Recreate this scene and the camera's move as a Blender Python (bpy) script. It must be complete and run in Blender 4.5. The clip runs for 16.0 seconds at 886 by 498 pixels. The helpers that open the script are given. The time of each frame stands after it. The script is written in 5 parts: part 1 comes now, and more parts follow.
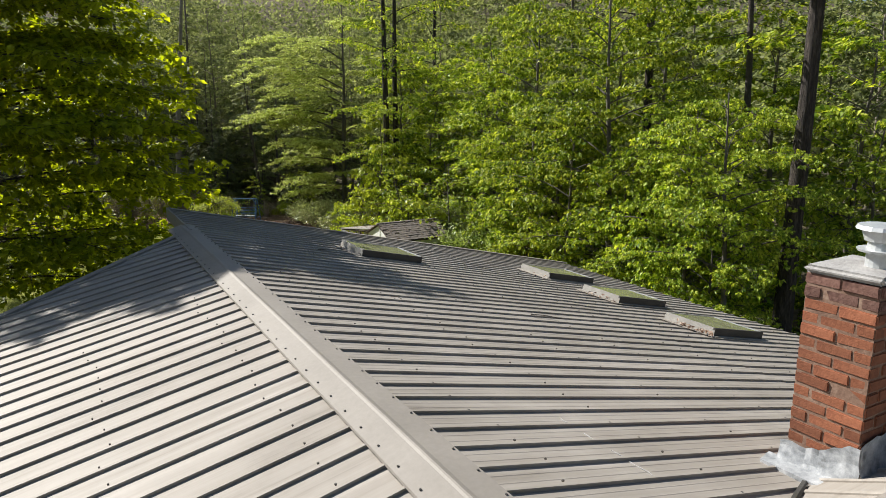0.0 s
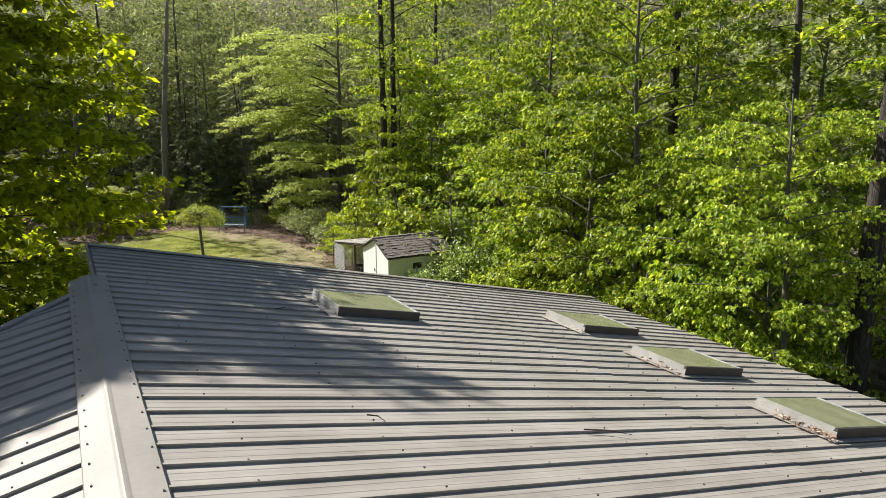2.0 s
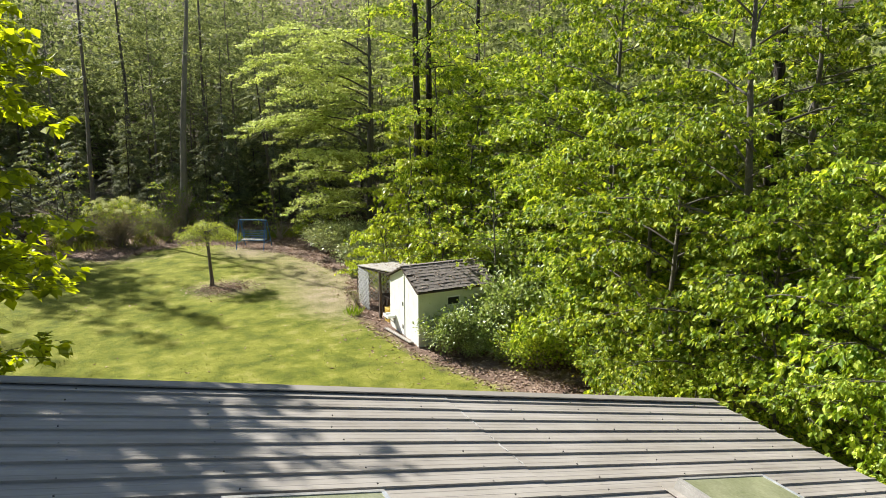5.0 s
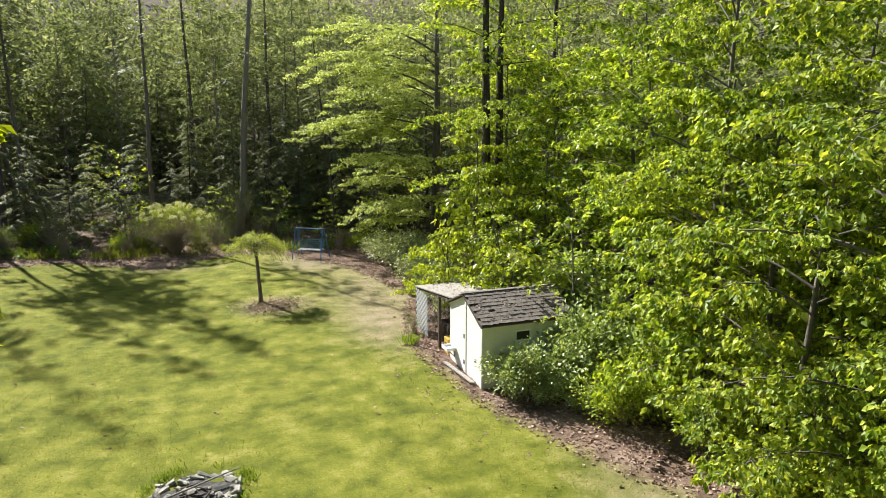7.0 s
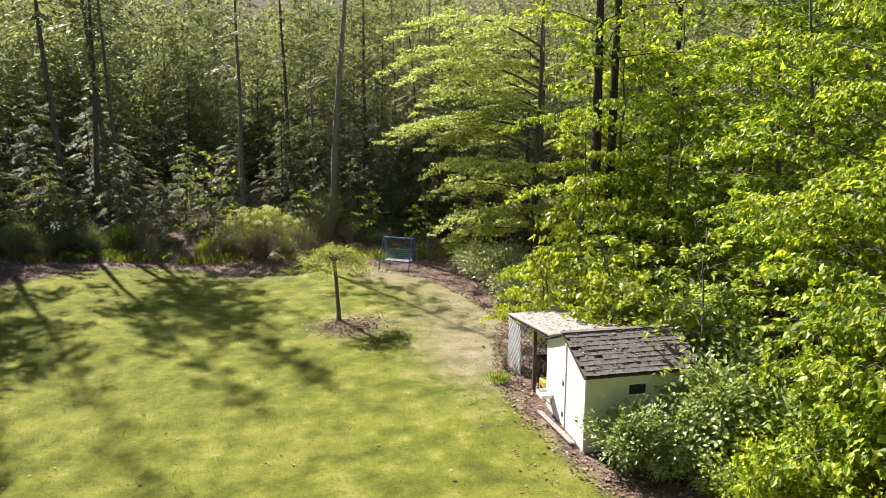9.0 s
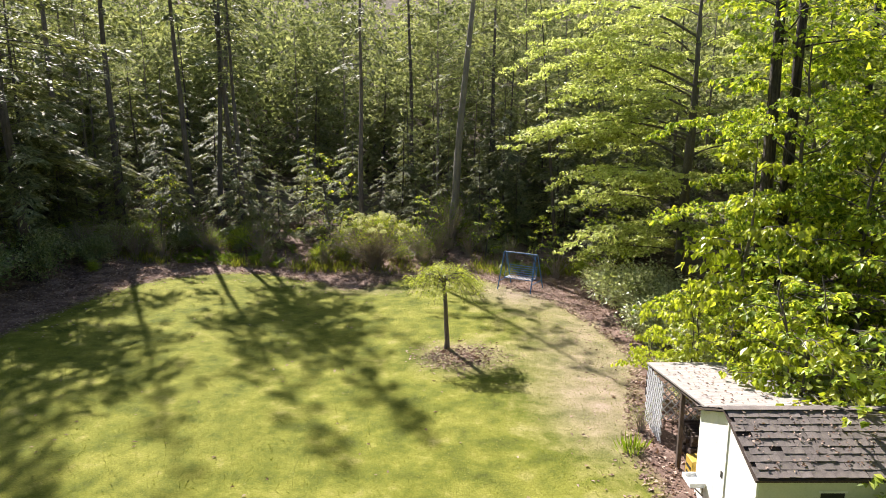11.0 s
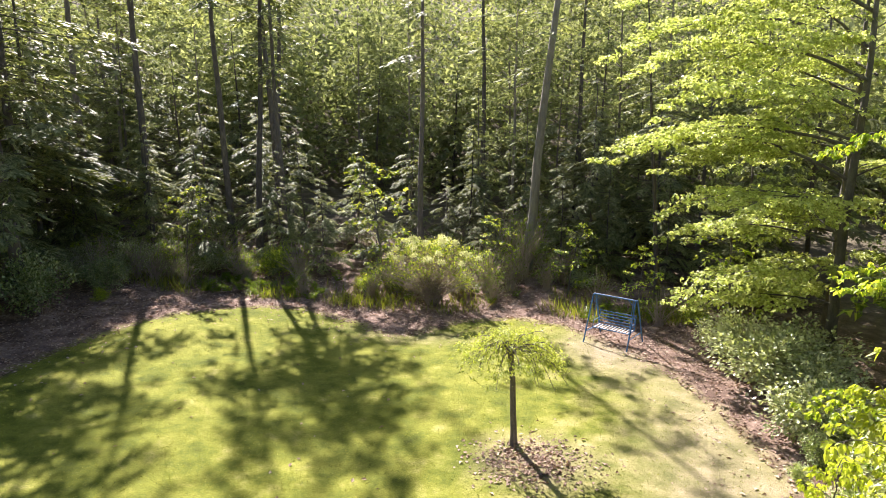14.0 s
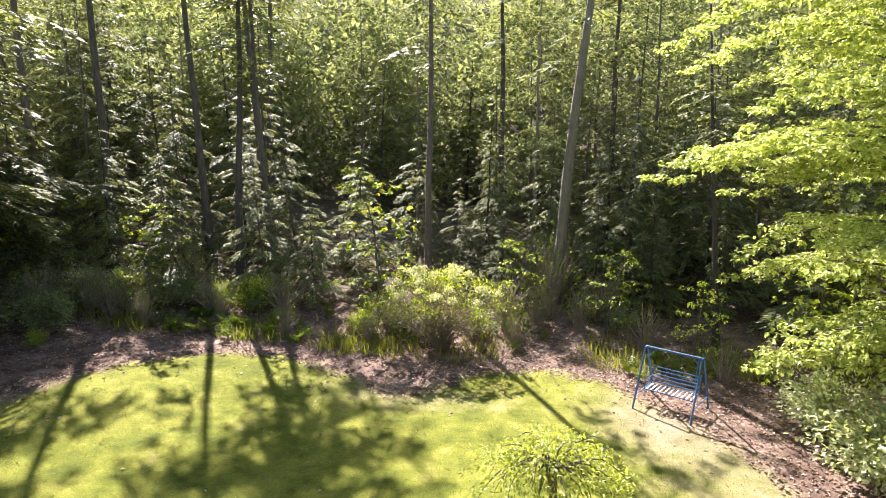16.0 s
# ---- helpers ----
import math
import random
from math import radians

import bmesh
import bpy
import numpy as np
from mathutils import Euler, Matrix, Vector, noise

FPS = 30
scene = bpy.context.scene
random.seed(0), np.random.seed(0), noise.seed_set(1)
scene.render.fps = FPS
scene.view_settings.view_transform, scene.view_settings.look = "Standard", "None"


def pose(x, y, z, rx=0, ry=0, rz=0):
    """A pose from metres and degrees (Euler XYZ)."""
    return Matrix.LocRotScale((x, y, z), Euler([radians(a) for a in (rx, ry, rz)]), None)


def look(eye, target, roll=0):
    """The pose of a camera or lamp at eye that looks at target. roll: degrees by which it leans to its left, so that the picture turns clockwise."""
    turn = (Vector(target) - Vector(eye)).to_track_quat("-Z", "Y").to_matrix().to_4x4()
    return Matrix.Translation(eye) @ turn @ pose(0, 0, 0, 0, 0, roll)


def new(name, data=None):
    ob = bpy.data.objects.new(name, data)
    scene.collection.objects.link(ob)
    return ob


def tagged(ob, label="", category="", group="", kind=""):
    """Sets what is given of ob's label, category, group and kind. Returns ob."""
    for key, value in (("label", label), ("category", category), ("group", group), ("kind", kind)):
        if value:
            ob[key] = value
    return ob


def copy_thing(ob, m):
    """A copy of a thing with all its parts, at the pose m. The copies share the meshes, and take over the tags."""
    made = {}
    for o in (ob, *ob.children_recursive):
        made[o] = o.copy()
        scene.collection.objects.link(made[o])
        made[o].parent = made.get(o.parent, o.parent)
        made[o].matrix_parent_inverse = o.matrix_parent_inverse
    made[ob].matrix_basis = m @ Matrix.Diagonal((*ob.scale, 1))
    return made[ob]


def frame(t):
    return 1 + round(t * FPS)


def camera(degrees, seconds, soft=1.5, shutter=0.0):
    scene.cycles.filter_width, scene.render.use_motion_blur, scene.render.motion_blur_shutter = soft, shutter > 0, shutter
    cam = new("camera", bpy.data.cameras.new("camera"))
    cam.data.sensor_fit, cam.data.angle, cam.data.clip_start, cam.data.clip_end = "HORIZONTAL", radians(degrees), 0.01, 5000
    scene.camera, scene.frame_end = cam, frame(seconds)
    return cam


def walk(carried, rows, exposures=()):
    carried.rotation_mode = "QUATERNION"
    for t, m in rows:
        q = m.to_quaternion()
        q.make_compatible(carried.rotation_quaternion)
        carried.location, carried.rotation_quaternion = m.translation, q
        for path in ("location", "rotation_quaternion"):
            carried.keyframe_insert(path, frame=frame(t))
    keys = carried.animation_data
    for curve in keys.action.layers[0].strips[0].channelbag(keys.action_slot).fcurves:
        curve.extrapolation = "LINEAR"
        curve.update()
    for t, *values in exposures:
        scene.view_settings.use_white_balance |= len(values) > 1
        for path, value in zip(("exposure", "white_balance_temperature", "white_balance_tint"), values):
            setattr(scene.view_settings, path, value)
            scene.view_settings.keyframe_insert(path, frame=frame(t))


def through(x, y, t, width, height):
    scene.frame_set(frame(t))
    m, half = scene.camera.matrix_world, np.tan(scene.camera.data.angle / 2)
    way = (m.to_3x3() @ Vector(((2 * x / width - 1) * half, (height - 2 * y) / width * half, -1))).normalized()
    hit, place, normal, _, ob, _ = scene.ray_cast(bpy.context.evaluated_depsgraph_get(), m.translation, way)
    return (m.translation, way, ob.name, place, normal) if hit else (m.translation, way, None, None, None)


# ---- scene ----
cam = camera(66.6, 16.0, 0.3)
METRES, EYE, TILT, LEAN, TURN = 26.5, 7.0, 3.15, -2.15, -29.0
ROWS = [
    (0.0, 0.0, 0.0, 0.0, -0.56, -15.08, 2.07),
    (0.5, -0.0003, 0.0241, -0.0009, -0.54, -15.03, 2.05),
    (1.0, -0.0011, 0.0481, -0.0018, -0.52, -15.01, 2.05),
    (1.5, -0.0015, 0.0738, -0.0026, -0.5, -15.0, 2.07),
    (2.0, -0.0007, 0.1011, -0.0039, -0.46, -15.0, 2.1),
    (2.5, 0.0004, 0.1291, -0.0051, -0.43, -14.97, 2.11),
    (3.0, 0.0012, 0.157, -0.0058, -0.42, -14.96, 2.13),
    (5.5, -0.0037, 0.2909, -0.0125, 4.35, -14.62, 2.44),
    (6.0, -0.0044, 0.3189, -0.0136, 5.8, -14.53, 2.53),
    (6.5, -0.0053, 0.3473, -0.0145, 7.23, -14.47, 2.61),
    (7.0, -0.0079, 0.3752, -0.0154, 8.96, -14.4, 2.74),
    (7.5, -0.0111, 0.4033, -0.0168, 11.07, -14.3, 2.8),
    (8.0, -0.0146, 0.432, -0.0179, 13.25, -14.22, 2.96),
    (8.5, -0.0186, 0.4601, -0.0194, 15.47, -14.06, 3.02),
    (9.0, -0.0235, 0.4877, -0.0207, 17.69, -13.95, 3.12),
    (9.5, -0.0302, 0.5149, -0.0211, 20.48, -13.82, 3.2),
    (10.0, -0.0377, 0.5431, -0.0219, 23.88, -13.61, 3.33),
    (12.5, -0.0968, 0.6919, -0.0259, 33.07, -13.13, 3.5),
    (13.0, -0.1149, 0.7257, -0.0267, 34.13, -13.04, 3.54),
    (13.5, -0.1349, 0.7596, -0.0271, 34.96, -13.01, 3.54),
    (14.0, -0.1561, 0.7947, -0.0273, 35.7, -13.0, 3.55),
    (14.5, -0.1801, 0.8302, -0.0275, 36.32, -13.02, 3.58),
    (15.0, -0.206, 0.8663, -0.0273, 36.69, -13.01, 3.6),
    (15.5, -0.2322, 0.9017, -0.0274, 36.71, -13.0, 3.59),
    (16.0, -0.2567, 0.9368, -0.0281, 36.79, -12.99, 3.61),
]
walk(cam, [(t, pose(0, 0, EYE, TILT, LEAN, TURN) @ pose(METRES * x, METRES * y, METRES * z, 90 + pitch, roll, yaw)) for t, x, y, z, yaw, pitch, roll in ROWS], ((0, 0.67, 6500, 9), (3, 1.13, 6500, 8), (5, 1.18, 6500, 8), (7, 1.2, 6500, 8), (9, 1.29, 6500, 13), (12.5, 1.66, 6500, 20), (16, 2.15, 6500, 20)))

# ---- light ----
SUN_AZ, SUN_EL = radians(-27.0), radians(39.0)
TO_SUN = Vector((math.sin(SUN_AZ) * math.cos(SUN_EL), math.cos(SUN_AZ) * math.cos(SUN_EL), math.sin(SUN_EL)))
world = bpy.data.worlds.new("sky")
world.use_nodes = True
scene.world = world
sky = world.node_tree.nodes.new("ShaderNodeTexSky")
sky.sky_type, sky.sun_disc = "NISHITA", False
sky.sun_elevation, sky.sun_rotation = SUN_EL, SUN_AZ % (2 * math.pi)
backg = world.node_tree.nodes["Background"]
world.node_tree.links.new(sky.outputs[0], backg.inputs[0])
backg.inputs[1].default_value = 0.058
lamp = bpy.data.lights.new("sun", "SUN")
lamp.energy, lamp.angle, lamp.color = 5.0, radians(0.7), (1.0, 0.955, 0.89)
sun = new("sun", lamp)
sun.matrix_world = look(TO_SUN * 60, (0, 0, 0))


# ---- materials ----
def nodes_of(name):
    m = bpy.data.materials.new(name)
    m.use_nodes = True
    t = m.node_tree
    return m, t, t.nodes["Principled BSDF"]


def add(t, kind, **values):
    n = t.nodes.new(kind)
    for k, v in values.items():
        n.inputs[k.replace("_", " ")].default_value = v
    return n


def coords(t):
    return t.nodes.new("ShaderNodeNewGeometry").outputs["Position"]


def noise_of(t, scale, detail=4.0, rough=0.55, src=None, stretch=None):
    n = add(t, "ShaderNodeTexNoise", Scale=scale, Detail=detail, Roughness=rough)
    src = src or coords(t)
    if stretch:
        mp = t.nodes.new("ShaderNodeMapping")
        mp.inputs["Scale"].default_value = stretch
        t.links.new(src, mp.inputs[0])
        src = mp.outputs[0]
    t.links.new(src, n.inputs["Vector"])
    return n.outputs["Fac"]


def ramp(t, fac, stops):
    r = t.nodes.new("ShaderNodeValToRGB")
    e = r.color_ramp.elements
    while len(e) < len(stops):
        e.new(0.5)
    for el, (p, c) in zip(e, stops):
        el.position, el.color = p, (*c, 1)
    t.links.new(fac, r.inputs[0])
    return r.outputs[0]


def mix(t, fac, a, b, how="MIX"):
    n = t.nodes.new("ShaderNodeMix")
    n.data_type, n.blend_type = "RGBA", how
    for sock, v in ((n.inputs[0], fac), (n.inputs[6], a), (n.inputs[7], b)):
        if hasattr(v, "is_linked"):
            t.links.new(v, sock)
        else:
            sock.default_value = v if isinstance(v, (int, float)) else (*v, 1)
    return n.outputs[2]


def bump(t, b, height, strength=0.4, dist=0.02):
    n = add(t, "ShaderNodeBump", Strength=strength, Distance=dist)
    t.links.new(height, n.inputs["Height"])
    t.links.new(n.outputs[0], b.inputs["Normal"])


def surface(name, stops, scale=3.0, fine=40.0, rough=0.8, metal=0.0, relief=0.3, dist=0.01, stretch=None, vary=0.0, spec=0.5):
    """A plain material: two scales of noise through a colour ramp, with fine relief."""
    m, t, b = nodes_of(name)
    pos = t.nodes.new("ShaderNodeTexCoord").outputs["Object"] if vary else coords(t)
    a = noise_of(t, scale, 5, 0.6, pos, stretch)
    f = noise_of(t, fine, 4, 0.6, pos, stretch)
    k = mix(t, 0.4, a, f)
    c = ramp(t, k, stops)
    if vary:
        rnd = t.nodes.new("ShaderNodeObjectInfo").outputs["Random"]
        hs = t.nodes.new("ShaderNodeHueSaturation")
        mr = add(t, "ShaderNodeMapRange")
        mr.inputs[3].default_value, mr.inputs[4].default_value = 1 - vary, 1 + vary
        t.links.new(rnd, mr.inputs[0])
        t.links.new(mr.outputs[0], hs.inputs["Value"])
        t.links.new(c, hs.inputs["Color"])
        c = hs.outputs[0]
    t.links.new(c, b.inputs["Base Color"])
    b.inputs["Roughness"].default_value, b.inputs["Metallic"].default_value = rough, metal
    b.inputs["Specular IOR Level"].default_value = spec
    bump(t, b, f, relief, dist)
    return m


def leaf_mat(name, stops, through=0.45, rough=0.45, tint=(1.2, 1.25, 0.5), spec=0.5):
    """Leaves: colour varies leaf by leaf and tree by tree; light passes through them."""
    m, t, b = nodes_of(name)
    g = t.nodes.new("ShaderNodeNewGeometry")
    big = noise_of(t, 0.45, 2)
    f = mix(t, 0.45, g.outputs["Random Per Island"], big)
    c = ramp(t, f, stops)
    hs = t.nodes.new("ShaderNodeHueSaturation")
    mr = add(t, "ShaderNodeMapRange")
    mr.inputs[3].default_value, mr.inputs[4].default_value = 0.8, 1.2
    t.links.new(t.nodes.new("ShaderNodeObjectInfo").outputs["Random"], mr.inputs[0])
    t.links.new(mr.outputs[0], hs.inputs["Value"])
    t.links.new(c, hs.inputs["Color"])
    c = hs.outputs[0]
    t.links.new(c, b.inputs["Base Color"])
    b.inputs["Roughness"].default_value = rough
    b.inputs["Specular IOR Level"].default_value = spec
    tr = t.nodes.new("ShaderNodeBsdfTranslucent")
    t.links.new(mix(t, 1.0, c, tint, "MULTIPLY"), tr.inputs[0])
    mx = t.nodes.new("ShaderNodeMixShader")
    mx.inputs[0].default_value = through
    t.links.new(b.outputs[0], mx.inputs[1])
    t.links.new(tr.outputs[0], mx.inputs[2])
    t.links.new(mx.outputs[0], t.nodes["Material Output"].inputs[0])
    return m


def ground_mat():
    m, t, b = nodes_of("lawn_and_litter")
    lawn = t.nodes.new("ShaderNodeAttribute")
    lawn.attribute_name = "lawn"
    bare = t.nodes.new("ShaderNodeAttribute")
    bare.attribute_name = "bare"
    mid, fine, coarse = noise_of(t, 1.4, 5, 0.65), mix(t, 0.5, noise_of(t, 26, 5, 0.8), noise_of(t, 85, 3, 0.8)), noise_of(t, 0.35, 3)
    grass = ramp(t, mix(t, 0.5, mid, fine), [(0.34, (0.04, 0.052, 0.009)), (0.45, (0.115, 0.137, 0.016)), (0.54, (0.19, 0.203, 0.025)), (0.64, (0.38, 0.36, 0.08))])
    dry = ramp(t, fine, [(0.36, (0.115, 0.12, 0.022)), (0.5, (0.255, 0.258, 0.04)), (0.62, (0.47, 0.45, 0.11))])
    spots = add(t, "ShaderNodeMapRange")
    spots.inputs[1].default_value, spots.inputs[2].default_value = 0.46, 0.64
    t.links.new(mix(t, 0.35, coarse, mid), spots.inputs[0])
    grass = mix(t, spots.outputs[0], grass, mix(t, 0.6, grass, dry))
    litter = ramp(t, mix(t, 0.6, fine, mid), [(0.3, (0.04, 0.026, 0.02)), (0.45, (0.13, 0.085, 0.065)), (0.56, (0.27, 0.19, 0.15)), (0.68, (0.55, 0.44, 0.365))])

    deep = t.nodes.new("ShaderNodeAttribute")
    deep.attribute_name = "deep"
    floor_ = ramp(t, mix(t, 0.6, fine, mid), [(0.3, (0.045, 0.038, 0.024)), (0.5, (0.125, 0.105, 0.068)), (0.72, (0.28, 0.235, 0.17))])
    litter = mix(t, deep.outputs["Fac"], litter, floor_)

    def edge(attr, wobble, lo, hi):
        s = t.nodes.new("ShaderNodeMath")
        s.operation = "MULTIPLY_ADD"
        t.links.new(mid, s.inputs[0])
        s.inputs[1].default_value = wobble
        t.links.new(attr.outputs["Fac"], s.inputs[2])
        r = add(t, "ShaderNodeMapRange")
        r.inputs[1].default_value, r.inputs[2].default_value = lo + wobble / 2, hi + wobble / 2
        t.links.new(s.outputs[0], r.inputs[0])
        return r.outputs[0]

    col = mix(t, edge(bare, 1.2, 0.1, 1.0), grass, mix(t, 0.3, ramp(t, fine, [(0.32, (0.20, 0.155, 0.09)), (0.5, (0.36, 0.30, 0.20)), (0.68, (0.56, 0.48, 0.36))]), litter))
    col = mix(t, edge(lawn, 0.9, 0.35, 0.65), litter, col)
    t.links.new(col, b.inputs["Base Color"])
    b.inputs["Roughness"].default_value = 0.95
    b.inputs["Specular IOR Level"].default_value = 0.15
    bump(t, b, mix(t, 0.5, fine, noise_of(t, 70, 3)), 0.8, 0.05)
    return m


def roof_mat():
    m, t, b = nodes_of("painted_steel")
    streak = noise_of(t, 1.0, 5, 0.65, None, (0.5, 14, 0.5))
    blot = noise_of(t, 1.1, 5, 0.65)
    c = ramp(t, mix(t, 0.5, streak, blot), [(0.3, (0.178, 0.155, 0.130)), (0.44, (0.288, 0.260, 0.226)), (0.56, (0.342, 0.312, 0.276)), (0.7, (0.45, 0.415, 0.378))])
    t.links.new(c, b.inputs["Base Color"])
    r = add(t, "ShaderNodeMapRange")
    r.inputs[3].default_value, r.inputs[4].default_value = 0.52, 0.68
    t.links.new(blot, r.inputs[0])
    t.links.new(r.outputs[0], b.inputs["Roughness"])
    b.inputs["Specular IOR Level"].default_value = 0.28
    bump(t, b, noise_of(t, 5, 3, 0.5), 0.12, 0.01)
    return m


MAT_GROUND = ground_mat()
MAT_ROOF = roof_mat()
MAT_CAP = surface("ridge_steel", [(0.3, (0.21, 0.19, 0.165)), (0.7, (0.28, 0.255, 0.225))], 2.0, 30, 0.6, relief=0.1, spec=0.4)
MAT_SCREW = surface("screw_head", [(0.3, (0.05, 0.045, 0.04)), (0.7, (0.09, 0.08, 0.07))], 5, 50, 0.4)
MAT_BRICK = surface("red_brick", [(0.25, (0.13, 0.042, 0.024)), (0.45, (0.22, 0.076, 0.038)), (0.6, (0.275, 0.10, 0.05)), (0.8, (0.38, 0.185, 0.11))], 5, 32, 0.92, relief=0.6, dist=0.008, vary=0.3)
MAT_BRICK_OLD = surface("sooty_brick", [(0.3, (0.075, 0.035, 0.028)), (0.5, (0.15, 0.075, 0.058)), (0.75, (0.26, 0.15, 0.12))], 9, 40, 0.95, relief=0.6, dist=0.008, vary=0.25)
MAT_MORTAR = surface("mortar", [(0.3, (0.13, 0.07, 0.05)), (0.5, (0.22, 0.135, 0.095)), (0.75, (0.36, 0.26, 0.20))], 8, 45, 0.95, relief=0.3)
MAT_CEMENT = surface("cement", [(0.3, (0.22, 0.21, 0.20)), (0.7, (0.48, 0.47, 0.46))], 6, 60, 0.9, relief=0.5)
MAT_FLASH = surface("silver_flashing", [(0.32, (0.11, 0.115, 0.115)), (0.45, (0.27, 0.285, 0.30)), (0.58, (0.42, 0.435, 0.45)), (0.74, (0.60, 0.61, 0.62))], 7, 26, 0.5, relief=0.35)
MAT_FLUE = surface("galvanised_flue", [(0.3, (0.42, 0.44, 0.45)), (0.7, (0.62, 0.64, 0.65))], 8, 60, 0.45, metal=0.4, relief=0.1)
# black valley seam; on skylights a near-black that holds the curb's shade
MAT_SEAM_SHADED_CURB = surface("seam_and_shaded_curb", [(0.3, (0.022, 0.02, 0.018)), (0.7, (0.05, 0.046, 0.04))], 6, 50, 0.6)
MAT_CURB_SILVER = surface("curb_aluminium", [(0.3, (0.24, 0.23, 0.21)), (0.7, (0.42, 0.405, 0.375))], 5, 50, 0.55, metal=0.2)
MAT_PANE = surface("clouded_pane", [(0.3, (0.17, 0.18, 0.10)), (0.5, (0.25, 0.255, 0.155)), (0.7, (0.34, 0.34, 0.22))], 4, 40, 0.16, relief=0.1)
MAT_SIDING = surface("house_siding", [(0.3, (0.22, 0.17, 0.12)), (0.7, (0.32, 0.26, 0.19))], 2, 30, 0.8, stretch=(1, 1, 8))
MAT_WHITE = surface("white_shed_paint", [(0.28, (0.50, 0.52, 0.46)), (0.45, (0.72, 0.73, 0.69)), (0.75, (0.82, 0.82, 0.79))], 2.2, 26, 0.7, relief=0.25)
# green stain plus shade and leaf bounce, all put into the side wall's colour
MAT_SIDE = surface("stain_and_shade_tint_paint", [(0.28, (0.42, 0.46, 0.30)), (0.45, (0.58, 0.60, 0.47)), (0.75, (0.70, 0.71, 0.60))], 2.0, 26, 0.75, relief=0.25)
MAT_SHINGLE = surface("weathered_shingle", [(0.3, (0.09, 0.077, 0.068)), (0.5, (0.16, 0.138, 0.122)), (0.72, (0.25, 0.215, 0.19))], 5, 60, 0.95, relief=0.5, vary=0.14)
MAT_GREYWOOD = surface("grey_wood", [(0.3, (0.15, 0.135, 0.12)), (0.55, (0.33, 0.31, 0.28)), (0.75, (0.5, 0.48, 0.45))], 3, 30, 0.85, stretch=(1, 6, 6))
MAT_DARKWOOD = surface("dark_wood", [(0.3, (0.03, 0.02, 0.015)), (0.7, (0.10, 0.07, 0.05))], 4, 40, 0.85, stretch=(6, 6, 1))
MAT_REDWOOD = surface("dark_red_boards", [(0.3, (0.035, 0.012, 0.01)), (0.7, (0.085, 0.03, 0.022))], 3, 40, 0.8, stretch=(6, 6, 1))
MAT_LATTICE = surface("pale_lattice", [(0.3, (0.52, 0.52, 0.53)), (0.7, (0.74, 0.74, 0.74))], 5, 40, 0.8)
MAT_BLACK = surface("dark_opening", [(0.3, (0.008, 0.008, 0.008)), (0.7, (0.02, 0.02, 0.018))], 5, 40, 0.6)
MAT_YELLOW = surface("yellow_box", [(0.3, (0.40, 0.26, 0.03)), (0.7, (0.55, 0.38, 0.06))], 5, 40, 0.6)
MAT_BLUE = surface("blue_tube_paint", [(0.3, (0.02, 0.075, 0.19)), (0.55, (0.05, 0.15, 0.32)), (0.75, (0.14, 0.25, 0.38))], 8, 60, 0.5)
MAT_STONE = surface("field_stone", [(0.32, (0.09, 0.09, 0.07)), (0.5, (0.28, 0.265, 0.225)), (0.68, (0.54, 0.51, 0.455))], 5, 50, 0.9, relief=0.6, vary=0.3)
MAT_ASH = surface("ash", [(0.35, (0.012, 0.012, 0.011)), (0.5, (0.045, 0.043, 0.04)), (0.7, (0.17, 0.165, 0.155))], 9, 70, 0.95, relief=0.8)
MAT_BARK = surface("furrowed_bark", [(0.36, (0.010, 0.008, 0.007)), (0.5, (0.045, 0.036, 0.03)), (0.66, (0.14, 0.115, 0.095))], 5, 22, 0.95, relief=1.0, dist=0.05, stretch=(3, 3, 0.35))
MAT_BEECH = surface("pale_bark", [(0.3, (0.055, 0.046, 0.038)), (0.55, (0.13, 0.115, 0.098)), (0.75, (0.30, 0.27, 0.235))], 3, 30, 0.9, relief=0.5, stretch=(2, 2, 0.7))
MAT_PINE = surface("grey_pine_bark", [(0.3, (0.05, 0.042, 0.035)), (0.5, (0.12, 0.10, 0.085)), (0.75, (0.23, 0.20, 0.175))], 5, 30, 0.95, relief=0.9, dist=0.03, stretch=(3, 3, 0.6), vary=0.4)
MAT_DEADWOOD = surface("dead_stems", [(0.3, (0.19, 0.145, 0.12)), (0.7, (0.42, 0.335, 0.275))], 4, 40, 0.9)
# lighter bark for far trunks, distance haze mixed into its colour
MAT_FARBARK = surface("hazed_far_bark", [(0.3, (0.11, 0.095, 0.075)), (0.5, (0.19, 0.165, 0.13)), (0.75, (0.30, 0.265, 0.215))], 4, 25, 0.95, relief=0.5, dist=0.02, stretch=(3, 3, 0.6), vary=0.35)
MAT_PALEBARK = surface("pale_pine_bark", [(0.3, (0.13, 0.112, 0.088)), (0.5, (0.22, 0.195, 0.155)), (0.75, (0.33, 0.30, 0.245))], 4, 26, 0.95, relief=0.8, dist=0.03, stretch=(3, 3, 0.5))

LEAF_SPRING = leaf_mat("spring_leaf", [(0.2, (0.08, 0.152, 0.013)), (0.48, (0.26, 0.365, 0.036)), (0.74, (0.60, 0.665, 0.12))], 0.44, 0.45, (1.35, 1.25, 0.45), 0.3)
LEAF_YELLOW = leaf_mat("yellow_green_leaf", [(0.2, (0.22, 0.275, 0.06)), (0.5, (0.41, 0.465, 0.13)), (0.8, (0.64, 0.68, 0.29))], 0.52, 0.42, (1.2, 1.18, 0.8))
